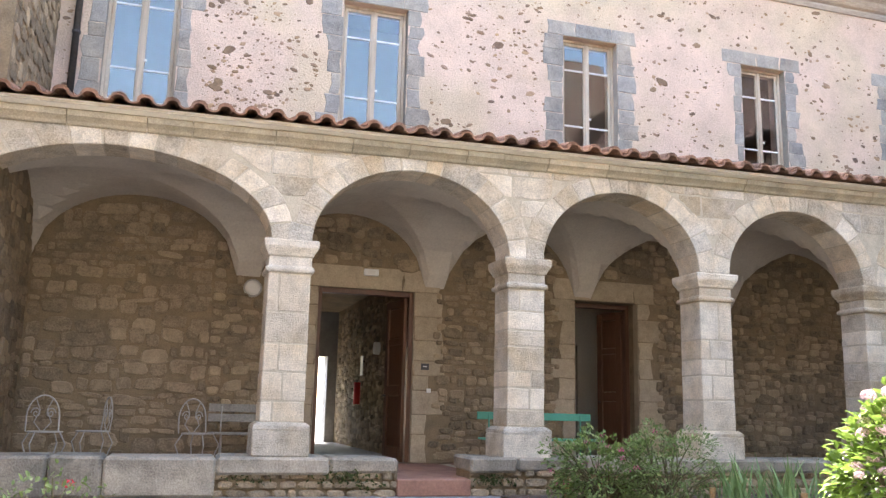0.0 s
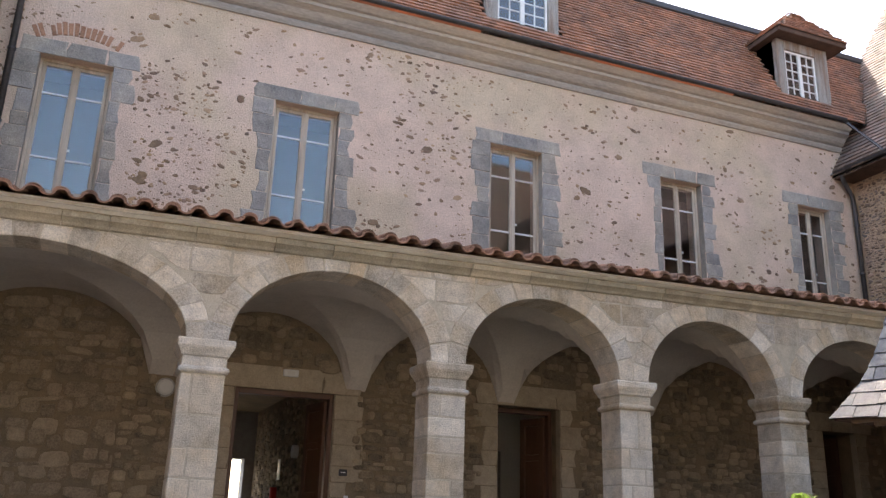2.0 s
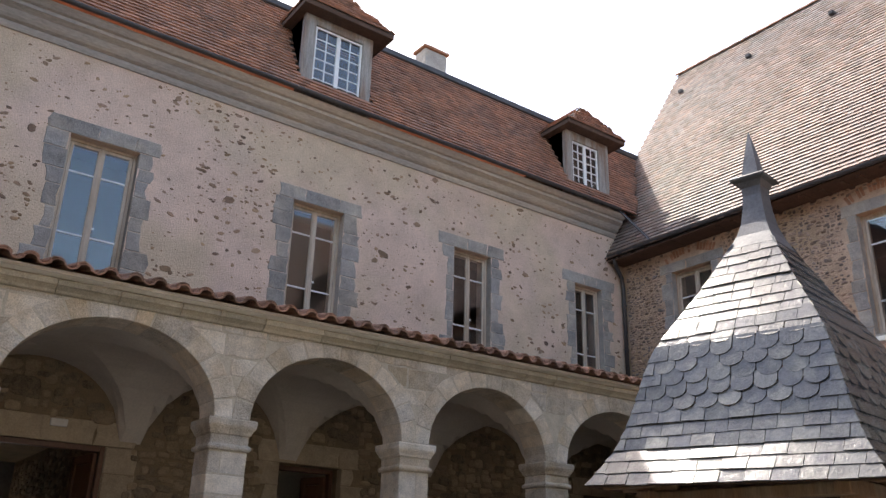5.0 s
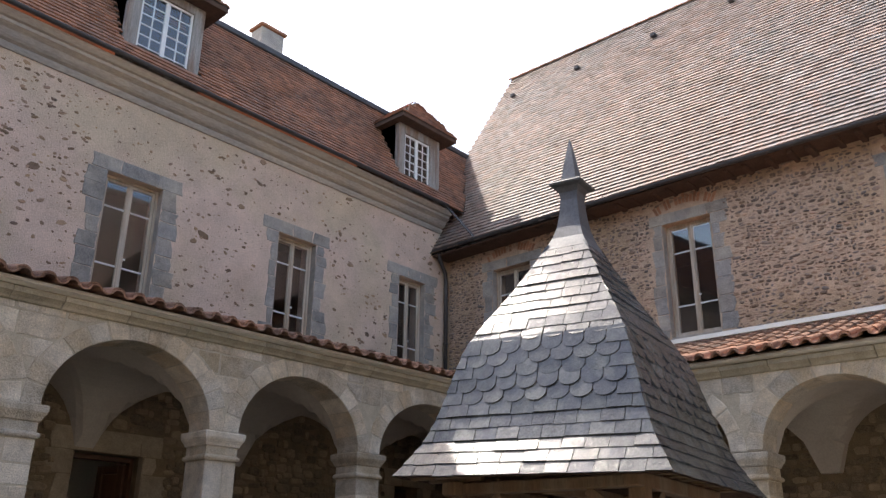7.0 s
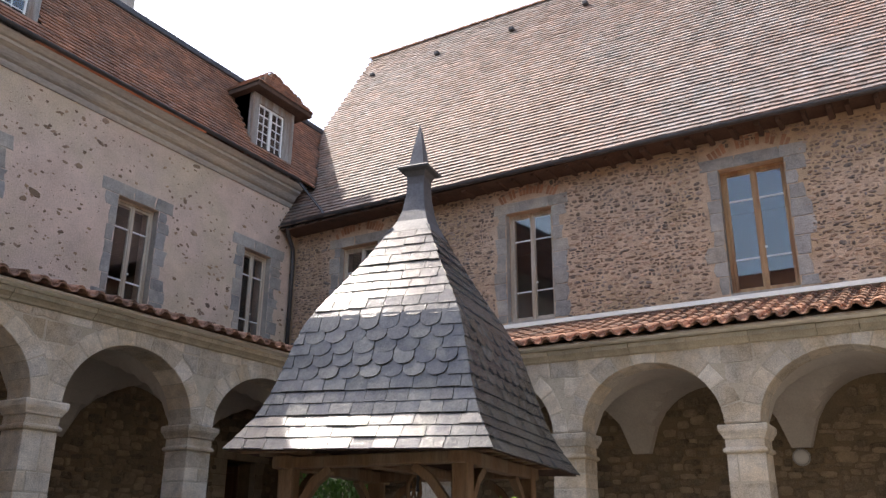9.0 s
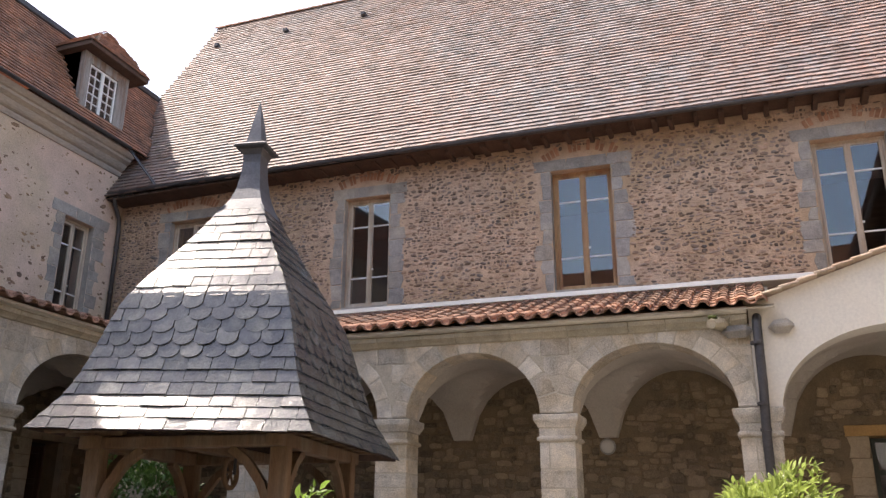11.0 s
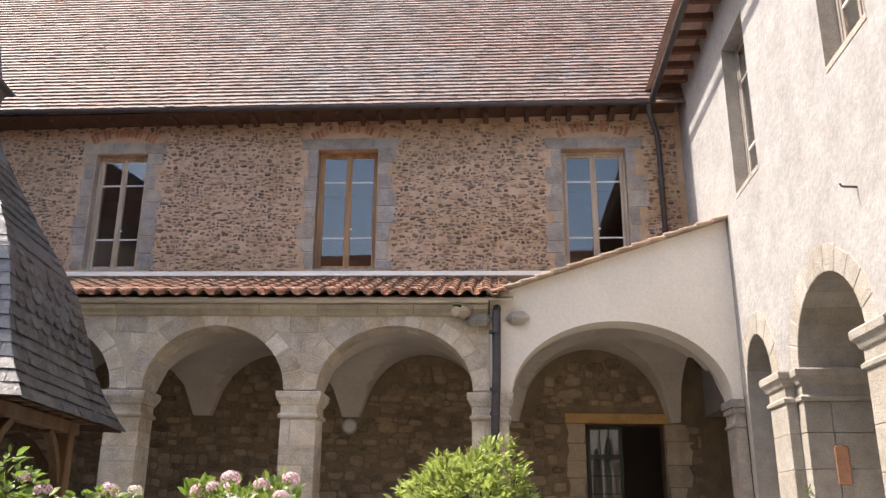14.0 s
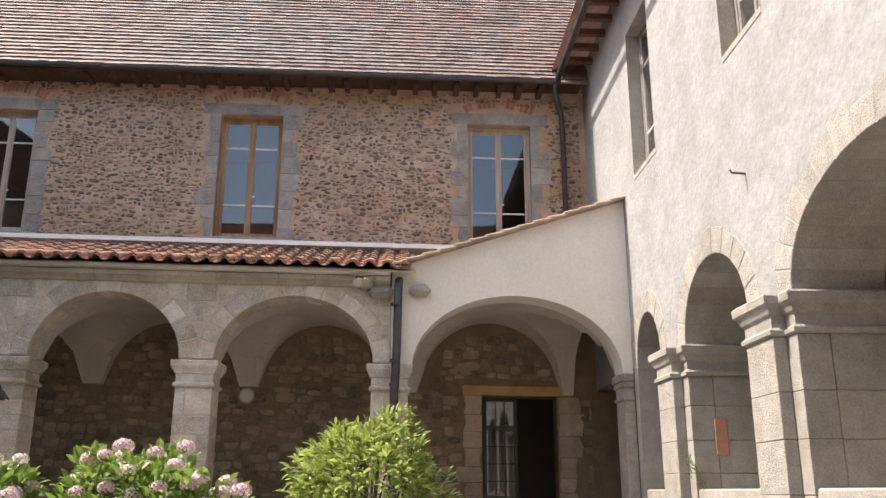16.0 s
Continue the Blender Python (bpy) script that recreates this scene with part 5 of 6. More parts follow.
# passage behind the first door
pg = thing("passage", "narrow stone passage lit from a side opening", "passage", kind="structure")
part("wall", box(4.85, 5.15, 13.1, 20.4, FLOOR - 0.1, 5.0), "mortar_brown", pg)
part("wall", box(2.6, 3.05, 13.1, 20.38, FLOOR - 0.1, 5.0), "mortar_brown", pg)
part("vault", box(2.6, 5.15, 13.1, 20.4, 4.3, 4.5), "mortar_brown", pg)
part("paving", box(2.6, 5.1, 12.62, 20.4, FLOOR - 0.1, FLOOR), "asphalt", pg)
PF = Matrix(((0, 1, 0, 4.85), (-1, 0, 0, 20.3), (0, 0, 1, 0), (0, 0, 0, 1)))
rubble("rubble_passage", "coursed field stones lining the passage", PF, 0.05, 7.15, FLOOR, 4.2, (0.08, 0.14), (0.12, 0.28), "rubble", lambda u, z: False, 136, 0.03)
# dim rooms behind the second door and the east door; the east one's shade is in its colour
rm = thing("vestibule", "dim vestibule with a second dark door", "room", kind="structure")
for b in ((6.6, 6.7, 13.1, 15.2, FLOOR, 4.4), (9.6, 9.7, 13.1, 15.2, FLOOR, 4.4), (6.6, 7.85, 15.0, 15.2, FLOOR, 4.4), (8.75, 9.7, 15.0, 15.2, FLOOR, 4.4), (7.85, 8.75, 15.0, 15.2, 3.3, 4.4), (6.6, 9.7, 13.1, 15.2, 4.4, 4.5), (6.6, 9.7, 12.62, 15.2, FLOOR - 0.1, FLOOR), (7.0, 9.6, 16.0, 16.1, FLOOR, 4.4)):
    part("wall", box(*b), "lime_white" if b[5] > 2 else "terracotta", rm)
panelled_leaf("door_3", "dark inner panelled door half open", (7.9, 15.05, FLOOR), 25, 0.4, 2.1)
panelled_leaf("door_4", "dark inner panelled door half open", (8.7, 15.05, FLOOR), 150, 0.4, 2.1)
er = thing("east_room", "room behind the east doorway, coloured dark for dimness", "room", kind="structure")
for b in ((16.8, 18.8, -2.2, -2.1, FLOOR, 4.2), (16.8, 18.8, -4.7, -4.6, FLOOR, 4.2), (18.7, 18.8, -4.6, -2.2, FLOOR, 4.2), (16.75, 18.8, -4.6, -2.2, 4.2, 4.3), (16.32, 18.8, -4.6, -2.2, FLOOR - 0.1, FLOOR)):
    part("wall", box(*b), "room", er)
gd = thing("door_5", "dark green glazed double door leaf with small panes", "door", (16.75, -2.80, FLOOR), kind="structure")
for nm, b in [("stile", (16.72, 16.77, -2.86, -2.80, FLOOR, 3.56)), ("stile", (16.72, 16.77, -3.42, -3.36, FLOOR, 3.56)), ("rail", (16.72, 16.77, -3.36, -2.86, FLOOR, FLOOR + 0.7)), ("rail", (16.72, 16.77, -3.36, -2.86, 2.98, 3.06)), ("rail", (16.72, 16.77, -3.36, -2.86, 3.5, 3.56))] + \
        [("muntin", (16.735, 16.755, -3.36, -2.86, z - 0.012, z + 0.012)) for z in (2.1, 2.4, 2.7)] + [("muntin", (16.733, 16.757, y - 0.012, y + 0.012, FLOOR + 0.7, 3.5)) for y in (-3.03, -3.19)]:
    hold(gd, part(nm, box(*b), "dark_green"))
for z0, z1 in ((FLOOR + 0.71, 2.97), (3.07, 3.49)):
    o = part("pane", box(16.743, 16.747, -3.355, -2.865, z0, z1), "glass")
    o.visible_shadow = False
    hold(gd, o)

# terracotta tiles of the gallery floors near the yard
random.seed(5)
TILE = mesh_of(box(-0.098, 0.098, -0.098, 0.098, -0.014, 0.0, 0.003), "floor_tile", "terracotta")
for fl, x0, x1, y0, y1, step in ((floor_n, 2.9, 5.3, 9.63, 12.5, 0.2),):
    for i in range(int((x1 - x0) / step)):
        for j in range(int((y1 - y0) / step)):
            o = new("floor_tile", TILE)
            o.location = (x0 + (i + 0.5) * step, y0 + (j + 0.5) * step, FLOOR + random.uniform(-0.001, 0.001))
            o.parent = fl
tagged(part("doorstep", box(3.72, 4.64, 9.48, 9.66, GROUND, FLOOR - 0.004, 0.012), "terracotta"), "worn terracotta step between the low walls", "step", kind="structure")
part("floor_paving", box(-4.2, 2.88, 9.64, 12.56, FLOOR - 0.012, FLOOR - 0.003), "terracotta", floor_n)
part("floor_paving", box(5.32, 16.2, 9.64, 12.56, FLOOR - 0.012, FLOOR - 0.003), "terracotta", floor_n)
part("floor_paving", box(13.92, 16.2, -4.7, 9.58, FLOOR - 0.012, FLOOR - 0.003), "terracotta", floor_e)

# ---- the well house ----
WELL = Matrix.Translation((9.44, 4.38, 0)) @ Matrix.Rotation(0.137, 4, "Z")
# the old roof has settled towards the south
SHEAR = Matrix(((1, 0, 0, 0), (0, 1, 0, 0), (0, 0.036, 1, 0.054), (0, 0, 0, 1)))
WELL_ROOF = WELL @ SHEAR
well = thing("well_house", "timber well house with a steep slate spire roof", "well house", (9.44, 4.38, GROUND))
PROF = [(1.50, 2.91), (1.275, 3.27), (1.185, 3.50), (1.115, 3.74), (1.035, 4.05), (0.955, 4.33), (0.85, 4.55), (0.54, 5.09), (0.25, 5.66)]


def prof_at(s):
    """Half-width and height at arc length s up the slope."""
    for (r0, z0), (r1, z1) in zip(PROF, PROF[1:]):
        d = math.hypot(r0 - r1, z1 - z0)
        if s <= d:
            return r0 + (r1 - r0) * s / d, z0 + (z1 - z0) * s / d, Vector((0, -(r1 - r0) / d, (z1 - z0) / d))
        s -= d
    return r1, z1, Vector((0, -(r1 - r0) / d, (z1 - z0) / d))


def in_well(name, bm, material, label="", smooth=False, m=None):
    o = part(name, bm, material, None, label, m or WELL, smooth)
    hold(well, o)
    return o


bm = bmesh.new()
rings = [[bm.verts.new((sx * (r - 0.02), sy * (r - 0.02), z - 0.01)) for sx, sy in ((-1, -1), (1, -1), (1, 1), (-1, 1))] for r, z in PROF]
for p, q in zip(rings, rings[1:]):
    for i in range(4):
        bm.faces.new((p[i], p[(i + 1) % 4], q[(i + 1) % 4], q[i]))
in_well("roof_boarding", bm, "oak_dark", m=WELL_ROOF)
random.seed(90)
TOTAL = sum(math.hypot(a[0] - b[0], a[1] - b[1]) for a, b in zip(PROF, PROF[1:]))
ROWS_N = 21
EXPO = TOTAL / ROWS_N
for side in range(4):
    turn = Matrix.Rotation(side * math.pi / 2, 4, "Z")
    joined = bmesh.new()
    for r in range(ROWS_N):
        s = r * EXPO
        half, z, up = prof_at(s)
        half2, z2, _ = prof_at(min(TOTAL, s + EXPO * 1.35))
        scale_row = 6 <= r <= 11
        wd = 0.255 if r < 12 else 0.23
        n = max(2, round(2 * half / wd))
        off = 0.5 * (r % 2)
        nrm = Vector((0, -up.z, up.y))
        row_lift = random.uniform(0.008, 0.016)
        base = Vector((0, -half, z))
        edges = [-half - 0.012 + 2 * (half + 0.012) * (k - off) / n for k in range(n + 2)]
        edges = [max(-half - 0.012, min(half + 0.012, e)) for e in edges]
        for a, b in zip(edges, edges[1:]):
            if b - a < 0.03:
                continue
            shrink = half2 / half if half else 1
            h = EXPO * 1.35
            lift = row_lift + random.uniform(-0.004, 0.008)
            drop = random.uniform(-0.006, 0.006)
            if scale_row and b - a > 0.12 and a > -half and b < half:
                c, w = (a + b) / 2, (b - a) / 2 - 0.004
                low = [(c + w * math.cos(t), h * 0.40 + h * 0.46 * math.sin(t)) for t in [math.pi + math.pi * k / 8 for k in range(9)]]
                pts2 = low + [(c + w * shrink ** 0.5, h), (c - w * shrink ** 0.5, h)]
            else:
                j = lambda: random.uniform(-0.003, 0.003)
                top = lambda e: e if abs(e) < half - 0.02 else e * shrink
                pts2 = [(a + 0.003, drop + j()), (b - 0.003, drop + j()), (top(b) - 0.003, h), (top(a) + 0.003, h)]
            bm = bmesh.new() if side in (3, 0) else joined
            front, back = [], []
            for u, t in pts2:
                k = 1 - t / h
                p = base + Vector((u, 0, 0)) + up * t
                front.append(bm.verts.new(p + nrm * (0.006 + lift * k)))
                back.append(bm.verts.new(p + nrm * (lift * k - 0.006)))
            bm.faces.new(front)
            for i in range(len(pts2)):
                jn = (i + 1) % len(pts2)
                bm.faces.new((front[jn], front[i], back[i], back[jn]))
            if side in (3, 0):
                o = part("slate", bm, "slate", None, "", WELL_ROOF @ turn)
                hold(well, o)
    if side not in (3, 0):
        o = part("slating", joined, "slate", None, "", WELL_ROOF @ turn)
        hold(well, o)
        tagged(o, kind="stuff")
    else:
        joined.free()
# lead hips, neck, collar and spike


def lathe4(name, prof, material):
    bm = bmesh.new()
    rg = [[bm.verts.new((sx * r, sy * r, z)) for sx, sy in ((-1, -1), (1, -1), (1, 1), (-1, 1))] for r, z in prof]
    for p, q in zip(rg, rg[1:]):
        for i in range(4):
            bm.faces.new((p[i], p[(i + 1) % 4], q[(i + 1) % 4], q[i]))
    bm.faces.new(rg[0][::-1])
    bm.faces.new(rg[-1])
    return in_well(name, bm, material, m=WELL_ROOF)


lathe4("lead_neck", [(0.275, 5.64), (0.20, 5.80), (0.155, 5.95), (0.125, 6.15), (0.112, 6.32), (0.118, 6.42), (0.15, 6.49)], "lead")
lathe4("collar", [(0.15, 6.49), (0.205, 6.505), (0.215, 6.53), (0.19, 6.555), (0.12, 6.57)], "lead")
lathe4("spike", [(0.105, 6.57), (0.09, 6.66), (0.055, 6.9), (0.006, 7.19)], "lead")
# timber frame
for sx in (-1, 1):
    for sy in (-1, 1):
        a = 1.0
        in_well("post", box(sx * a - 0.085, sx * a + 0.085, sy * a - 0.085, sy * a + 0.085, GROUND + 0.75, 2.95, 0.012, 0.006), "oak")
        for dx, dy in ((-sx, 0), (0, -sy)):
            pts = [(sx * a + dx * 0.06, sy * a + dy * 0.06, 2.22), (sx * a + dx * 0.18, sy * a + dy * 0.18, 2.50), (sx * a + dx * 0.34, sy * a + dy * 0.34, 2.71), (sx * a + dx * 0.52, sy * a + dy * 0.52, 2.84)]
            in_well("brace", tube(bmesh.new(), pts, 0.06, 4), "oak")
for s in (-1, 1):
    in_well("plate", box(-1.22, 1.22, s * 1.0 - 0.08, s * 1.0 + 0.08, 2.84, 2.98, 0.012), "oak")
    in_well("plate", box(s * 1.0 - 0.08, s * 1.0 + 0.08, -0.918, 0.918, 2.85, 2.97, 0.012), "oak")
    for k in range(9):
        t = -1.36 + 0.34 * k
        in_well("rafter_foot", box(t - 0.04, t + 0.04, min(s * 0.7, s * 1.36), max(s * 0.7, s * 1.36), 2.985, 3.04, 0.008), "oak")
bm = bmesh.new()
tube(bm, [(0.16 * math.cos(t), 0.0, 2.68 + 0.16 * math.sin(t)) for t in [k * math.pi / 12 for k in range(25)]], 0.028, 8)
for k in range(3):
    t = k * math.pi / 3
    tube(bm, [(-0.15 * math.cos(t), 0, 2.68 - 0.15 * math.sin(t)), (0.15 * math.cos(t), 0, 2.68 + 0.15 * math.sin(t))], 0.014, 6)
in_well("pulley_wheel", bm, "oak", "worn wooden pulley wheel")
in_well("pulley_hanger", tube(bmesh.new(), [(0, -0.045, 2.66), (0, -0.05, 2.86)], 0.018, 6), "zinc")
in_well("pulley_hanger", tube(bmesh.new(), [(0, 0.045, 2.66), (0, 0.05, 2.86)], 0.018, 6), "zinc")
in_well("cross_beam", box(-0.95, 0.95, -0.07, 0.07, 2.84, 2.96, 0.01), "oak")
bm = bmesh.new()
for k in range(12):
    t0, t1 = 2 * math.pi * k / 12 + 0.02, 2 * math.pi * (k + 1) / 12 - 0.02
    for z0, z1 in ((GROUND, GROUND + 0.35), (GROUND + 0.36, GROUND + 0.78)):
        vs = [bm.verts.new((r * math.cos(t), r * math.sin(t), z)) for z in (z0, z1) for r in (0.85, 1.25) for t in (t0, t1)]
        for f in ((0, 1, 3, 2), (4, 6, 7, 5), (0, 4, 5, 1), (2, 3, 7, 6), (0, 2, 6, 4), (1, 5, 7, 3)):
            bm.faces.new([vs[i] for i in f])
in_well("well_curb", bm, "granite_grey", "grey stone well curb")

# ---- planting ----


def leaves(bm, pts, size, ratio=0.5, droop=0.5, fold=0.25):
    """Pointed, folded leaves at the points (place, outward direction)."""
    for p, d in pts:
        L = size * random.uniform(0.6, 1.25)
        d = (d + Vector((random.gauss(0, 0.5), random.gauss(0, 0.5), random.gauss(0, 0.4) - droop * random.random()))).normalized()
        s = d.cross(Vector((random.gauss(0, 0.3), random.gauss(0, 0.3), 1))).normalized()
        n = s.cross(d)
        w = L * ratio / 2
        a, b = p, p + d * L
        m1, m2 = p + d * L * 0.35, p + d * L * 0.72
        v = [bm.verts.new(c) for c in (a, m1 + s * w + n * w * fold, m2 + s * w * 0.75 + n * w * fold, b - n * L * 0.08, m2 - s * w * 0.75 + n * w * fold, m1 - s * w + n * w * fold, m1, m2)]
        for f in ((0, 1, 6), (6, 1, 2, 7), (7, 2, 3), (0, 6, 5), (6, 7, 4, 5), (7, 3, 4)):
            bm.faces.new([v[i] for i in f])


def crown_points(c, rx, ry, rz, count, seed, lump=0.25, low=-0.35):
    random.seed(seed)
    out = []
    while len(out) < count:
        d = Vector((random.gauss(0, 1), random.gauss(0, 1), random.gauss(0, 1))).normalized()
        if d.z < low:
            continue
        k = 1 + lump * noise.noise(d * 2.2 + Vector(c) * 3.1) * 1.6
        r = k * random.uniform(0.62, 1.0) ** 0.5
        out.append((Vector(c) + Vector((d.x * rx, d.y * ry, d.z * rz)) * r, d))
    return out


def bush(name, label, category, base, c, rx, ry, rz, count, size, material, seed, ratio=0.5, group="", lump=0.25):
    b = thing(name, label, category, base, group)
    bm = bmesh.new()
    pts = crown_points(c, rx, ry, rz, count, seed, lump, -0.9 if size < 0.07 else -0.4)
    leaves(bm, pts, size, ratio)
    o = part("foliage", bm, material)
    tagged(o, kind="stuff")
    hold(b, o)
    bm = bmesh.new()
    for p, d in pts[::max(1, count // 45)]:
        q = Vector(base) + Vector((random.uniform(-0.12, 0.12), random.uniform(-0.12, 0.12), 0))
        m = (q + p) / 2 + Vector((0, 0, 0.1)) + (p - q).cross(Vector((0, 0, 1))) * random.uniform(-0.1, 0.1)
        tube(bm, [q, m, p], [0.012, 0.009, 0.004], 5)
    hold(b, part("stem", bm, "stem"))
    return b, pts


def bloom(parent, p, r, material, name="flower_head", n=46):
    """A round head of small four-petalled florets."""
    bm = bmesh.new()
    for k in range(n):
        z = 1 - 1.55 * (k + 0.5) / n
        t = k * 2.39996
        q = math.sqrt(max(0, 1 - z * z))
        d = Vector((q * math.cos(t), q * math.sin(t), z))
        o = p + Vector((d.x, d.y, d.z * 0.78)) * r * random.uniform(0.9, 1.05)
        s = d.orthogonal().normalized()
        u = d.cross(s)
        a = random.uniform(0, 3)
        f = r * 0.27
        for m in range(4):
            t2 = a + m * math.pi / 2
            e, g = s * math.cos(t2) + u * math.sin(t2), s * math.cos(t2 + 0.9) + u * math.sin(t2 + 0.9)
            h = s * math.cos(t2 - 0.9) + u * math.sin(t2 - 0.9)
            vs = [bm.verts.new(c) for c in (o, o + h * f * 0.62 + d * f * 0.12, o + e * f, o + g * f * 0.62 + d * f * 0.12)]
            bm.faces.new(vs)
    o = part(name, bm, material)
    hold(parent, o)
    return o


def hydrangea(base, rx, ry, top, blooms, seed, count=900, leaf=0.12, pale=False):
    h = top - base[2]
    b, pts = bush("hydrangea", "leafy hydrangea bush with pale pink flower heads", "shrub", base, (base[0], base[1], base[2] + h * 0.5), rx, ry, h * 0.5, count, leaf, "leaf_hydrangea", seed, 0.62, "hydrangeas")
    random.seed(seed + 1)
    chosen = [p for p in pts if p[1].z > -0.1]
    chosen.sort(key=lambda q: -q[1].dot(Vector((-0.6, -0.35, 0.7))) + random.uniform(-0.7, 0.7))
    q, spots = Vector((base[0], base[1], base[2] + h * 0.5)), []
    for p, d in chosen:
        c = q + (p - q) * 1.06
        if len(spots) >= blooms or any((c - o).length < 0.12 for o in spots):
            continue
        spots.append(c)
        bloom(b, c, random.uniform(0.036, 0.056), "bloom_pink" if random.random() < 0.7 else "bloom_white")
    return b


G0 = GROUND
hydrangea((6.1, 0.98, G0), 0.50, 0.55, 2.05, 44, 201, 3000, 0.07)
hydrangea((6.0, 0.03, G0), 0.55, 0.58, 2.08, 60, 203, 3600, 0.07)
hydrangea((5.9, -0.40, G0), 0.36, 0.32, 1.95, 24, 205, 1300, 0.065)
hydrangea((6.6, 1.95, G0), 0.55, 0.55, 2.18, 30, 206, 1300, 0.085)
hydrangea((6.02, 4.2, G0), 0.50, 0.46, 2.07, 30, 207, 1700, 0.10)
bush("laurel_shrub", "bright green rounded laurel shrub in sun", "shrub", (6.0, -1.14, G0), (6.0, -1.14, G0 + 0.80), 0.40, 0.40, 0.62, 6500, 0.066, "leaf_laurel", 211, 0.34, "", 0.22)
bush("laurel_shrub", "dense laurel behind the well house, leaves coloured dark for shade", "shrub", (11.7, 7.3, G0), (11.7, 7.3, G0 + 1.1), 0.9, 0.9, 1.12, 3600, 0.13, "leaf_laurel_shade", 212, 0.36)
b, pts = bush("rose_bush", "loose rose bush with small magenta flowers", "shrub", (5.42, 7.6, G0), (5.42, 7.6, G0 + 0.36), 0.58, 0.4, 0.42, 4200, 0.055, "leaf_rose", 213, 0.5, "roses", 0.5)
for p, d in pts[5:4200:300]:
    bloom(b, p + d * 0.05, 0.035, "bloom_rose", "rose", 14)
b, pts = bush("rose_bush", "loose rose bush with small magenta flowers", "shrub", (6.05, 7.4, G0), (6.05, 7.4, G0 + 0.40), 0.6, 0.4, 0.46, 3600, 0.048, "leaf_rose", 214, 0.4, "roses", 0.5)
for p, d in pts[5:3600:500]:
    bloom(b, p + d * 0.05, 0.035, "bloom_rose", "rose", 14)
b, pts = bush("rose_bush", "small rose bush with red flowers", "shrub", (0.45, 5.2, G0), (0.42, 5.2, G0 + 0.30), 0.42, 0.3, 0.24, 330, 0.05, "leaf_rose", 215, 0.5, "roses", 0.5)
for p, d in pts[5:330:42]:
    bloom(b, p + d * 0.05, 0.04, "bloom_red", "rose", 16)
for k, (x, y) in enumerate(((6.35, 6.5), (6.62, 6.35), (6.85, 6.6), (6.5, 6.9), (7.05, 6.25))):
    ir = thing("iris_clump", "clump of upright iris leaves", "plant", (x, y, G0), "irises")
    random.seed(220 + k)
    for j in range(26):
        bm = bmesh.new()
        a, L = random.uniform(0, 6.28), random.uniform(0.42, 0.75)
        o = Vector((x + random.gauss(0, 0.09), y + random.gauss(0, 0.09), G0))
        lean = random.uniform(0.05, 0.5)
        s = Vector((-math.sin(a), math.cos(a), 0)) * random.uniform(0.010, 0.018)
        prev = None
        for i in range(6):
            t = i / 5
            c = o + Vector((math.cos(a), math.sin(a), 0)) * lean * t * t * L + Vector((0, 0, 1)) * L * (t - 0.18 * lean * t * t)
            w = 1 - t ** 3 * 0.97
            cur = (bm.verts.new(c - s * w), bm.verts.new(c + s * w))
            if prev:
                bm.faces.new((prev[0], prev[1], cur[1], cur[0]))
            prev = cur
        hold(ir, part("blade", bm, "leaf_iris"))
tagged(part("flower_bed", box(4.95, 9.6, 5.9, 9.3, G0 - 0.02, G0 + 0.025, 0.01, 0.004), "soil"), "dark soil of the flower bed before the low wall", "flower bed", kind="structure")
for x, y, h in ((5.22, 8.05, 0.34), (5.46, 7.75, 0.36), (6.32, 7.0, 0.32), (6.75, 6.2, 0.34)):
    st = tube(bmesh.new(), [(x, y, G0 - 0.05), (x + 0.01, y, G0 + h)], 0.032, 9)
    tagged(part("stake", st, "oak_pale"), "short round wooden stake at the bed's edge", "stake", "bed stakes")
for k in range(7):
    x = 5.3 + 0.3 * k
    st = tube(bmesh.new(), [(x, 7.95 - 0.2 * k, G0 + 0.05), (x + 0.33, 7.72 - 0.2 * k, G0 + 0.06)], 0.04, 8)
    tagged(part("edging_log", st, "oak_pale"), "thin round log edging the flower bed", "log", "bed edging")
weed = thing("weed", "spindly weed growing from the sill", "plant", (11.3, -4.9, 1.96))
random.seed(77)
for k in range(5):
    bm = bmesh.new()
    p0 = Vector((11.2 + 0.1 * k, -4.85, 1.96))
    p1 = p0 + Vector((random.uniform(-0.15, 0.15), 0.1, random.uniform(0.2, 0.45)))
    tube(bm, [p0, (p0 + p1) / 2 + Vector((0.03, 0, 0)), p1], 0.005, 4)
    leaves(bm, [((p0 + (p1 - p0) * t), Vector((random.uniform(-1, 1), 0.4, 0.4))) for t in (0.4, 0.6, 0.8, 0.9, 1.0)], 0.12, 0.14)
    hold(weed, part("sprig", bm, "leaf_rose"))

# ---- furniture and fittings ----


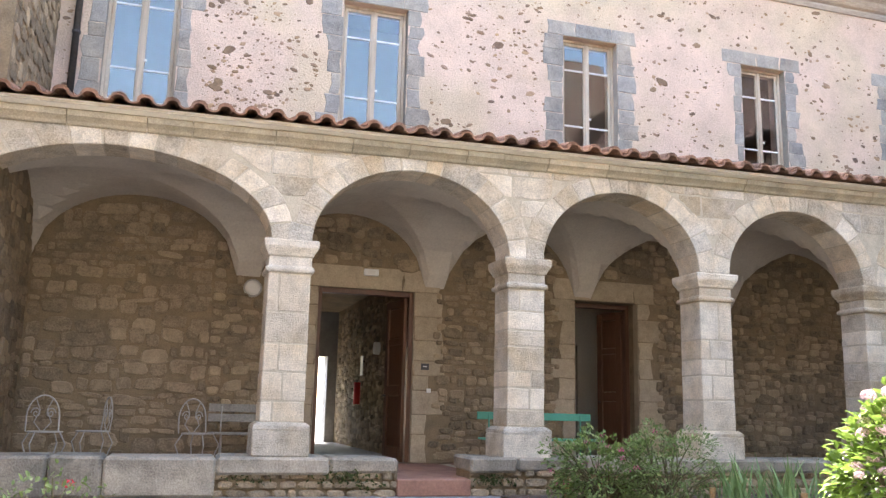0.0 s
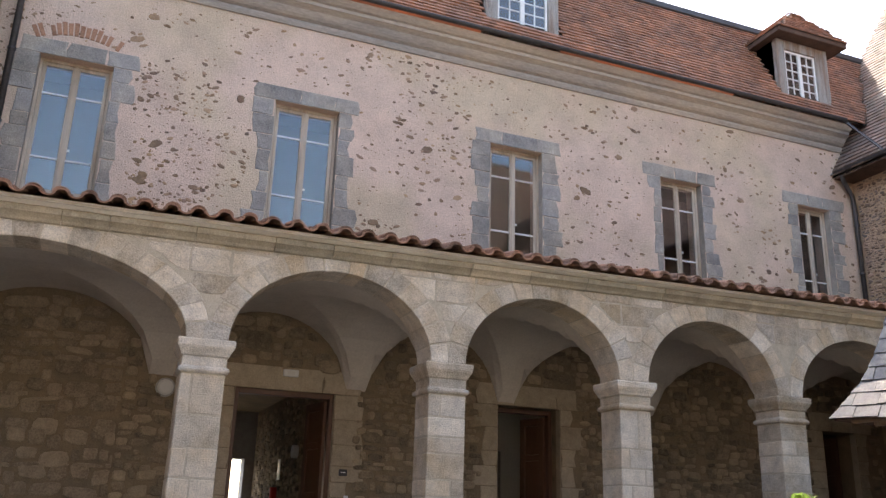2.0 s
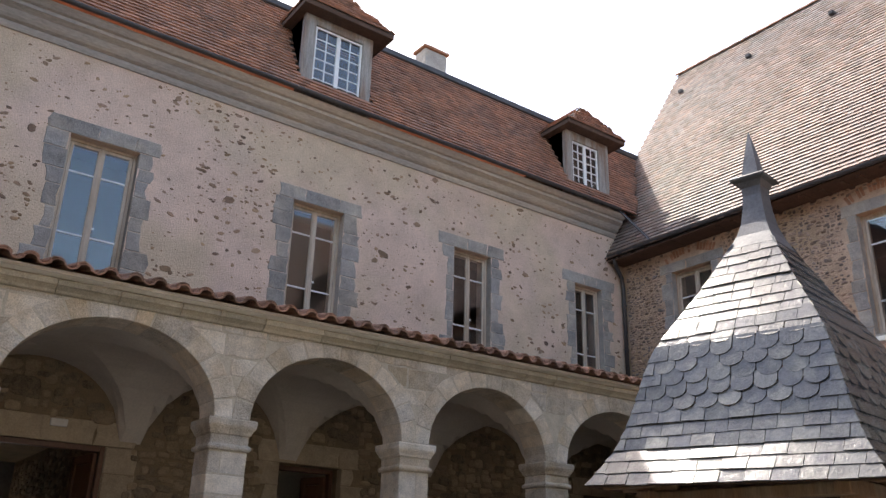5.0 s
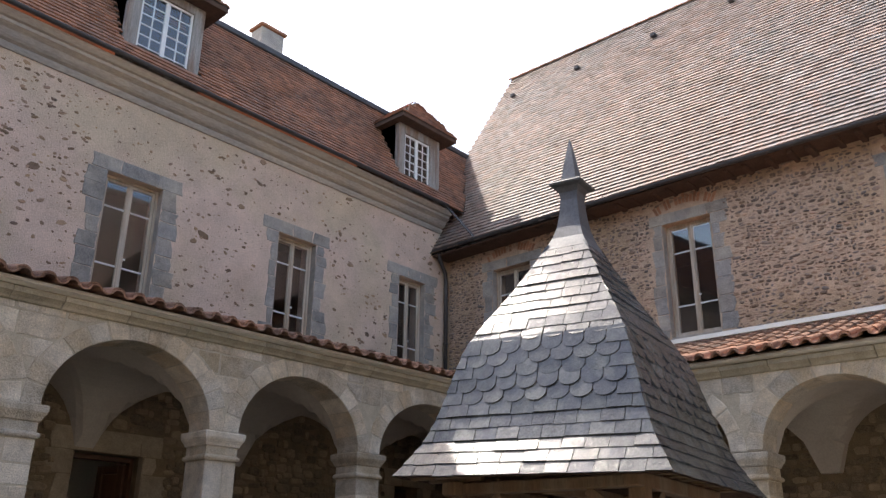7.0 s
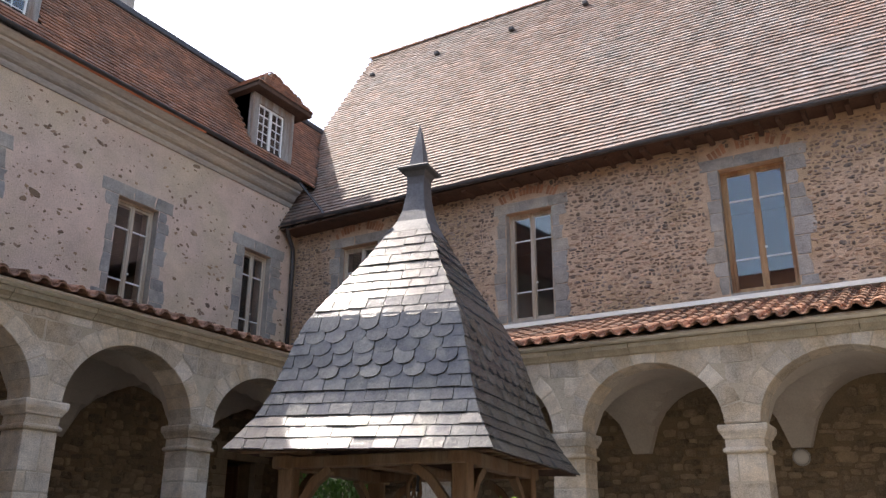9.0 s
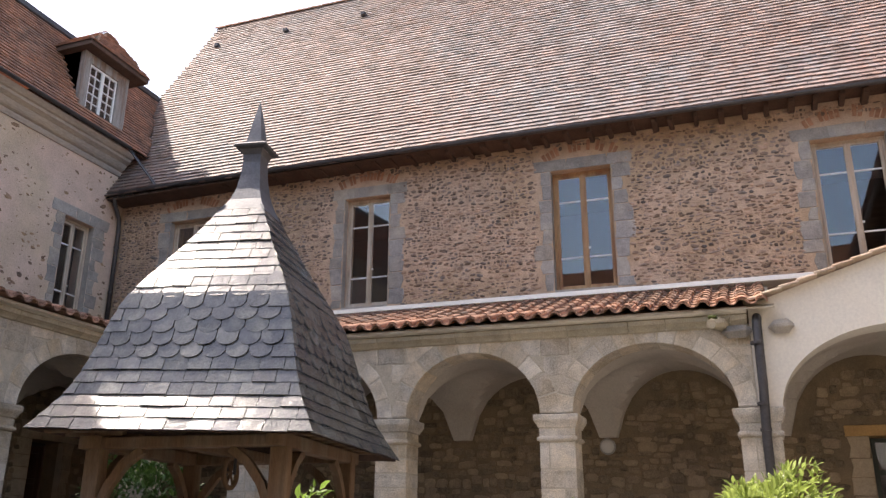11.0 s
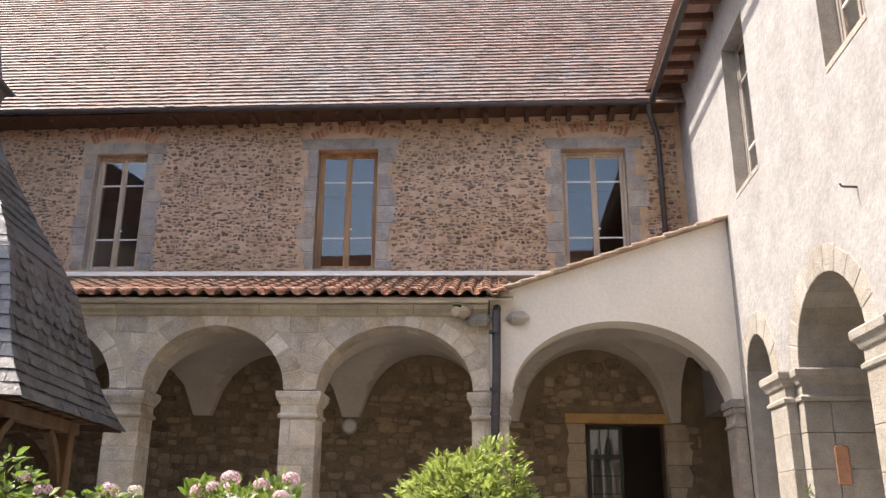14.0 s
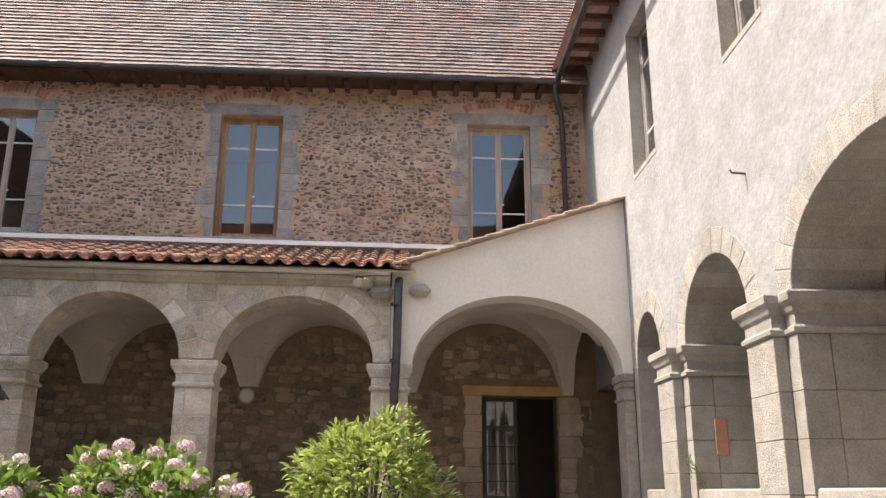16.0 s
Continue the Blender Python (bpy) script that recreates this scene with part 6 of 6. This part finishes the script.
def bench(name, label, base, length, depth, seat, back, material, leg="iron", face=-1):
    """A slatted garden bench: slats on iron legs; face: -1 looks to the yard."""
    x, y, z = base
    b = thing(name, label, "bench", base)
    k = lambda nm, bx, m=material: hold(b, part(nm, box(*bx, 0.005), m))
    for i in range(4):
        y0 = y - depth / 2 + i * depth / 4
        k("seat_slat", (x - length / 2, x + length / 2, y0, y0 + depth / 4 - 0.02, z + seat - 0.03, z + seat))
    for zz in ((back - 0.1,) if leg == material else (seat + 0.14, back - 0.1)):
        k("back_slat", (x - length / 2, x + length / 2, y + depth / 2 + 0.02, y + depth / 2 + 0.045, z + zz, z + zz + 0.11))
    for xx in (x - length / 2 + 0.18, x + length / 2 - 0.18):
        hold(b, part("leg", tube(bmesh.new(), [(xx, y - depth / 2 + 0.05, z), (xx, y - depth / 2 + 0.08, z + seat * 0.6), (xx, y - 0.02, z + seat - 0.035), (xx, y + depth / 2, z + seat * 0.6), (xx, y + depth / 2 + 0.06, z)], 0.013, 6), leg))
        hold(b, part("back_support", tube(bmesh.new(), [(xx, y + depth / 2 + 0.008, z + seat - 0.03), (xx, y + depth / 2 + 0.01, z + back - 0.02)], 0.011, 6), leg))
    return b


bench("garden_bench", "long sea-green painted wooden bench in the gallery", (6.35, 11.3, FLOOR), 1.85, 0.4, 0.44, 0.80, "bench_green", "bench_green")
bench("garden_bench", "weathered grey slatted bench with iron legs", (2.25, 11.9, FLOOR), 1.3, 0.42, 0.44, 0.82, "bench_grey")


def iron_chair(base, rz, label):
    """A wrought-iron garden chair: round seat, four curved legs, a looped back."""
    c = thing("iron_chair", label, "chair", base, "iron chairs")
    c.rotation_euler = (0, 0, radians(rz))
    bm = bmesh.new()
    tube(bm, [(0.2 * math.cos(t), 0.2 * math.sin(t), 0.44) for t in [k * math.pi / 10 for k in range(21)]], 0.01, 6)
    for k in range(-3, 4):
        h = math.sqrt(0.04 - (0.05 * k) ** 2)
        tube(bm, [(0.05 * k, -h, 0.44), (0.05 * k, h, 0.44)], 0.006, 5)
    part("seat", bm, "iron", c)
    for sx in (-1, 1):
        for sy in (-1, 1):
            part("leg", tube(bmesh.new(), [(sx * 0.14, sy * 0.14, 0.44), (sx * 0.20, sy * 0.20, 0.3), (sx * 0.15, sy * 0.15, 0.12), (sx * 0.21, sy * 0.21, 0.0)], 0.009, 6), "iron", c)
    arc = [(0.19 * math.cos(t), 0.17, 0.62 + 0.26 * math.sin(t)) for t in [math.pi * k / 12 for k in range(13)]]
    part("backrest", tube(bmesh.new(), [(0.19, 0.15, 0.44)] + arc + [(-0.19, 0.15, 0.44)], 0.010, 6), "iron", c)
    for s in (-1, 1):
        part("scroll", tube(bmesh.new(), [(s * (0.085 + 0.06 * (1 - k / 22) * math.cos(k * 0.5)), 0.17, 0.66 + 0.07 * (1 - k / 22) * math.sin(k * 0.5)) for k in range(20)], 0.007, 5), "iron", c)
        part("scroll", tube(bmesh.new(), [(s * 0.02, 0.16, 0.45), (s * 0.10, 0.165, 0.55), (s * 0.04, 0.17, 0.70), (s * 0.10, 0.17, 0.84)], 0.007, 5), "iron", c)
    return c


iron_chair((-0.35, 10.95, FLOOR), 20, "pale rusting wrought-iron garden chair")
iron_chair((0.15, 11.5, FLOOR), -70, "pale rusting wrought-iron garden chair turned aside")
iron_chair((1.45, 11.1, FLOOR), 150, "pale wrought-iron garden chair beside the bench")


def wall_lamp(frame_m, u, z, label):
    p = frame_m @ Vector((u, 0, z))
    w = thing("wall_lamp", label, "lamp", tuple(p), "round wall lamps")
    bm = bmesh.new()
    rg = [[bm.verts.new((u + r * math.cos(2 * math.pi * k / 20), v, z + r * math.sin(2 * math.pi * k / 20))) for k in range(20)] for r, v in ((0.115, -0.02), (0.115, -0.045), (0.10, -0.075), (0.06, -0.092), (0.01, -0.096))]
    for a, b in zip(rg, rg[1:]):
        for k in range(20):
            bm.faces.new((a[k], a[(k + 1) % 20], b[(k + 1) % 20], b[k]))
    bm.faces.new(rg[-1])
    hold(w, part("bowl", bm, "opal", None, "", frame_m, True))
    bm = bmesh.new()
    rg = [[bm.verts.new((u + r * math.cos(2 * math.pi * k / 20), v, z + r * math.sin(2 * math.pi * k / 20))) for k in range(20)] for r, v in ((0.14, -0.002), (0.14, -0.035), (0.115, -0.045), (0.115, -0.002))]
    for a, b in zip(rg, rg[1:] + rg[:1]):
        for k in range(20):
            bm.faces.new((a[k], a[(k + 1) % 20], b[(k + 1) % 20], b[k]))
    hold(w, part("ring", bm, "iron", None, "", frame_m))
    return w


wall_lamp(NB, 2.13, 3.72, "round white bulkhead lamp on the gallery wall")
wall_lamp(EB, 8.24, 3.53, "round white bulkhead lamp on the gallery wall")
sg = thing("exit_sign", "small white emergency light over the doorway", "emergency light", (3.95, 12.55, 4.1))
hold(sg, part("housing", box(3.84, 4.08, 12.53, 12.575, 4.03, 4.14, 0.01), "white_plastic"), part("lens", box(3.9, 4.02, 12.522, 12.53, 4.06, 4.11), "opal"))
pl = thing("door_plaque", "small dark plaque with an illegible line", "plaque", (4.9, 12.57, 2.6))
hold(pl, part("plate", box(4.83, 4.96, 12.56, 12.58, 2.58, 2.68, 0.003), "dark_plastic"), part("writing_bar", box(4.86, 4.93, 12.557, 12.56, 2.625, 2.64), "white_plastic"))
tagged(part("wall_switch", box(4.93, 5.0, 12.555, 12.58, 2.22, 2.29, 0.006), "white_plastic"), "small white switch on the stone wall", "switch")
tagged(part("wall_lamp_passage", tube(bmesh.new(), [(4.80, 15.5, 3.1), (4.70, 15.5, 3.1)], 0.12, 16), "opal"), "round opal lamp in the passage", "lamp")
fe = thing("fire_point", "red extinguisher below a white notice in the passage", "extinguisher", (4.78, 17.2, FLOOR + 0.9))
hold(fe, part("cylinder", tube(bmesh.new(), [(4.74, 17.2, FLOOR + 0.9), (4.74, 17.2, FLOOR + 1.35)], 0.07, 12), "red"), part("notice", box(4.80, 4.81, 17.0, 17.25, FLOOR + 1.5, FLOOR + 1.9), "white_plastic"))
# stone spout with its stained bosses beside the iron downpipe
spout = thing("stone_spout", "mossy carved stone water spout on the arcade", "water spout", (13.8, -0.7, 4.95))
bm = bmesh.new()
tube(bm, [(13.9, -0.80, 4.96), (13.6, -0.74, 4.92), (13.35, -0.66, 4.86)], [0.11, 0.09, 0.07], 8)
hold(spout, part("body", bm, "cornice_stone"))
hold(spout, part("moss_patch", box(13.36, 13.6, -0.75, -0.62, 4.945, 4.985, 0.02, 0.01), "moss"))
for y, z, w in ((-0.98, 4.83, 0.21), (-1.58, 4.86, 0.17)):
    bm = bmesh.new()
    add_box(bm, 13.70, 13.9, y - w, y + w, z - 0.10, z + 0.09, 0.085, 0.02)
    tagged(part("stone_boss", bm, "granite_grey"), "rough stained stone boss on the arcade", "stone boss", "stone bosses")
tagged(part("niche_brick", box(11.405, 11.44, -5.23, -5.07, 2.35, 2.78, 0.01, 0.006), "brick"), "narrow upright orange brick let into the pier", "brick")
tagged(part("iron_hook", tube(bmesh.new(), [(9.2, -4.82, 5.05), (9.2, -4.66, 5.06), (9.2, -4.64, 5.09)], 0.012, 6), "zinc"), "small iron hook in the render", "hook")
random.seed(300)
moss = bmesh.new()
for cu, cz, ru, n in ((3.1, 1.17, 0.22, 130), (3.35, 1.08, 0.15, 60), (4.95, 1.12, 0.16, 110), (2.0, 1.15, 0.2, 50), (2.7, 1.2, 0.12, 40)):
    for k in range(n):
        u, z = random.gauss(cu, ru * 0.7), random.gauss(cz, 0.045)
        s = random.uniform(0.008, 0.02)
        p = Vector((u, 9.51 + random.uniform(-0.015, 0.01), z))
        vs = [moss.verts.new(p + Vector((random.gauss(0, s), random.gauss(0, s * 0.6), random.gauss(0, s)))) for _ in range(4)]
        for f in ((0, 1, 2), (0, 2, 3), (0, 3, 1), (1, 3, 2)):
            moss.faces.new([vs[i] for i in f])
tagged(part("moss", moss, "moss"), "green moss in the joints of the low wall", "moss", kind="stuff")
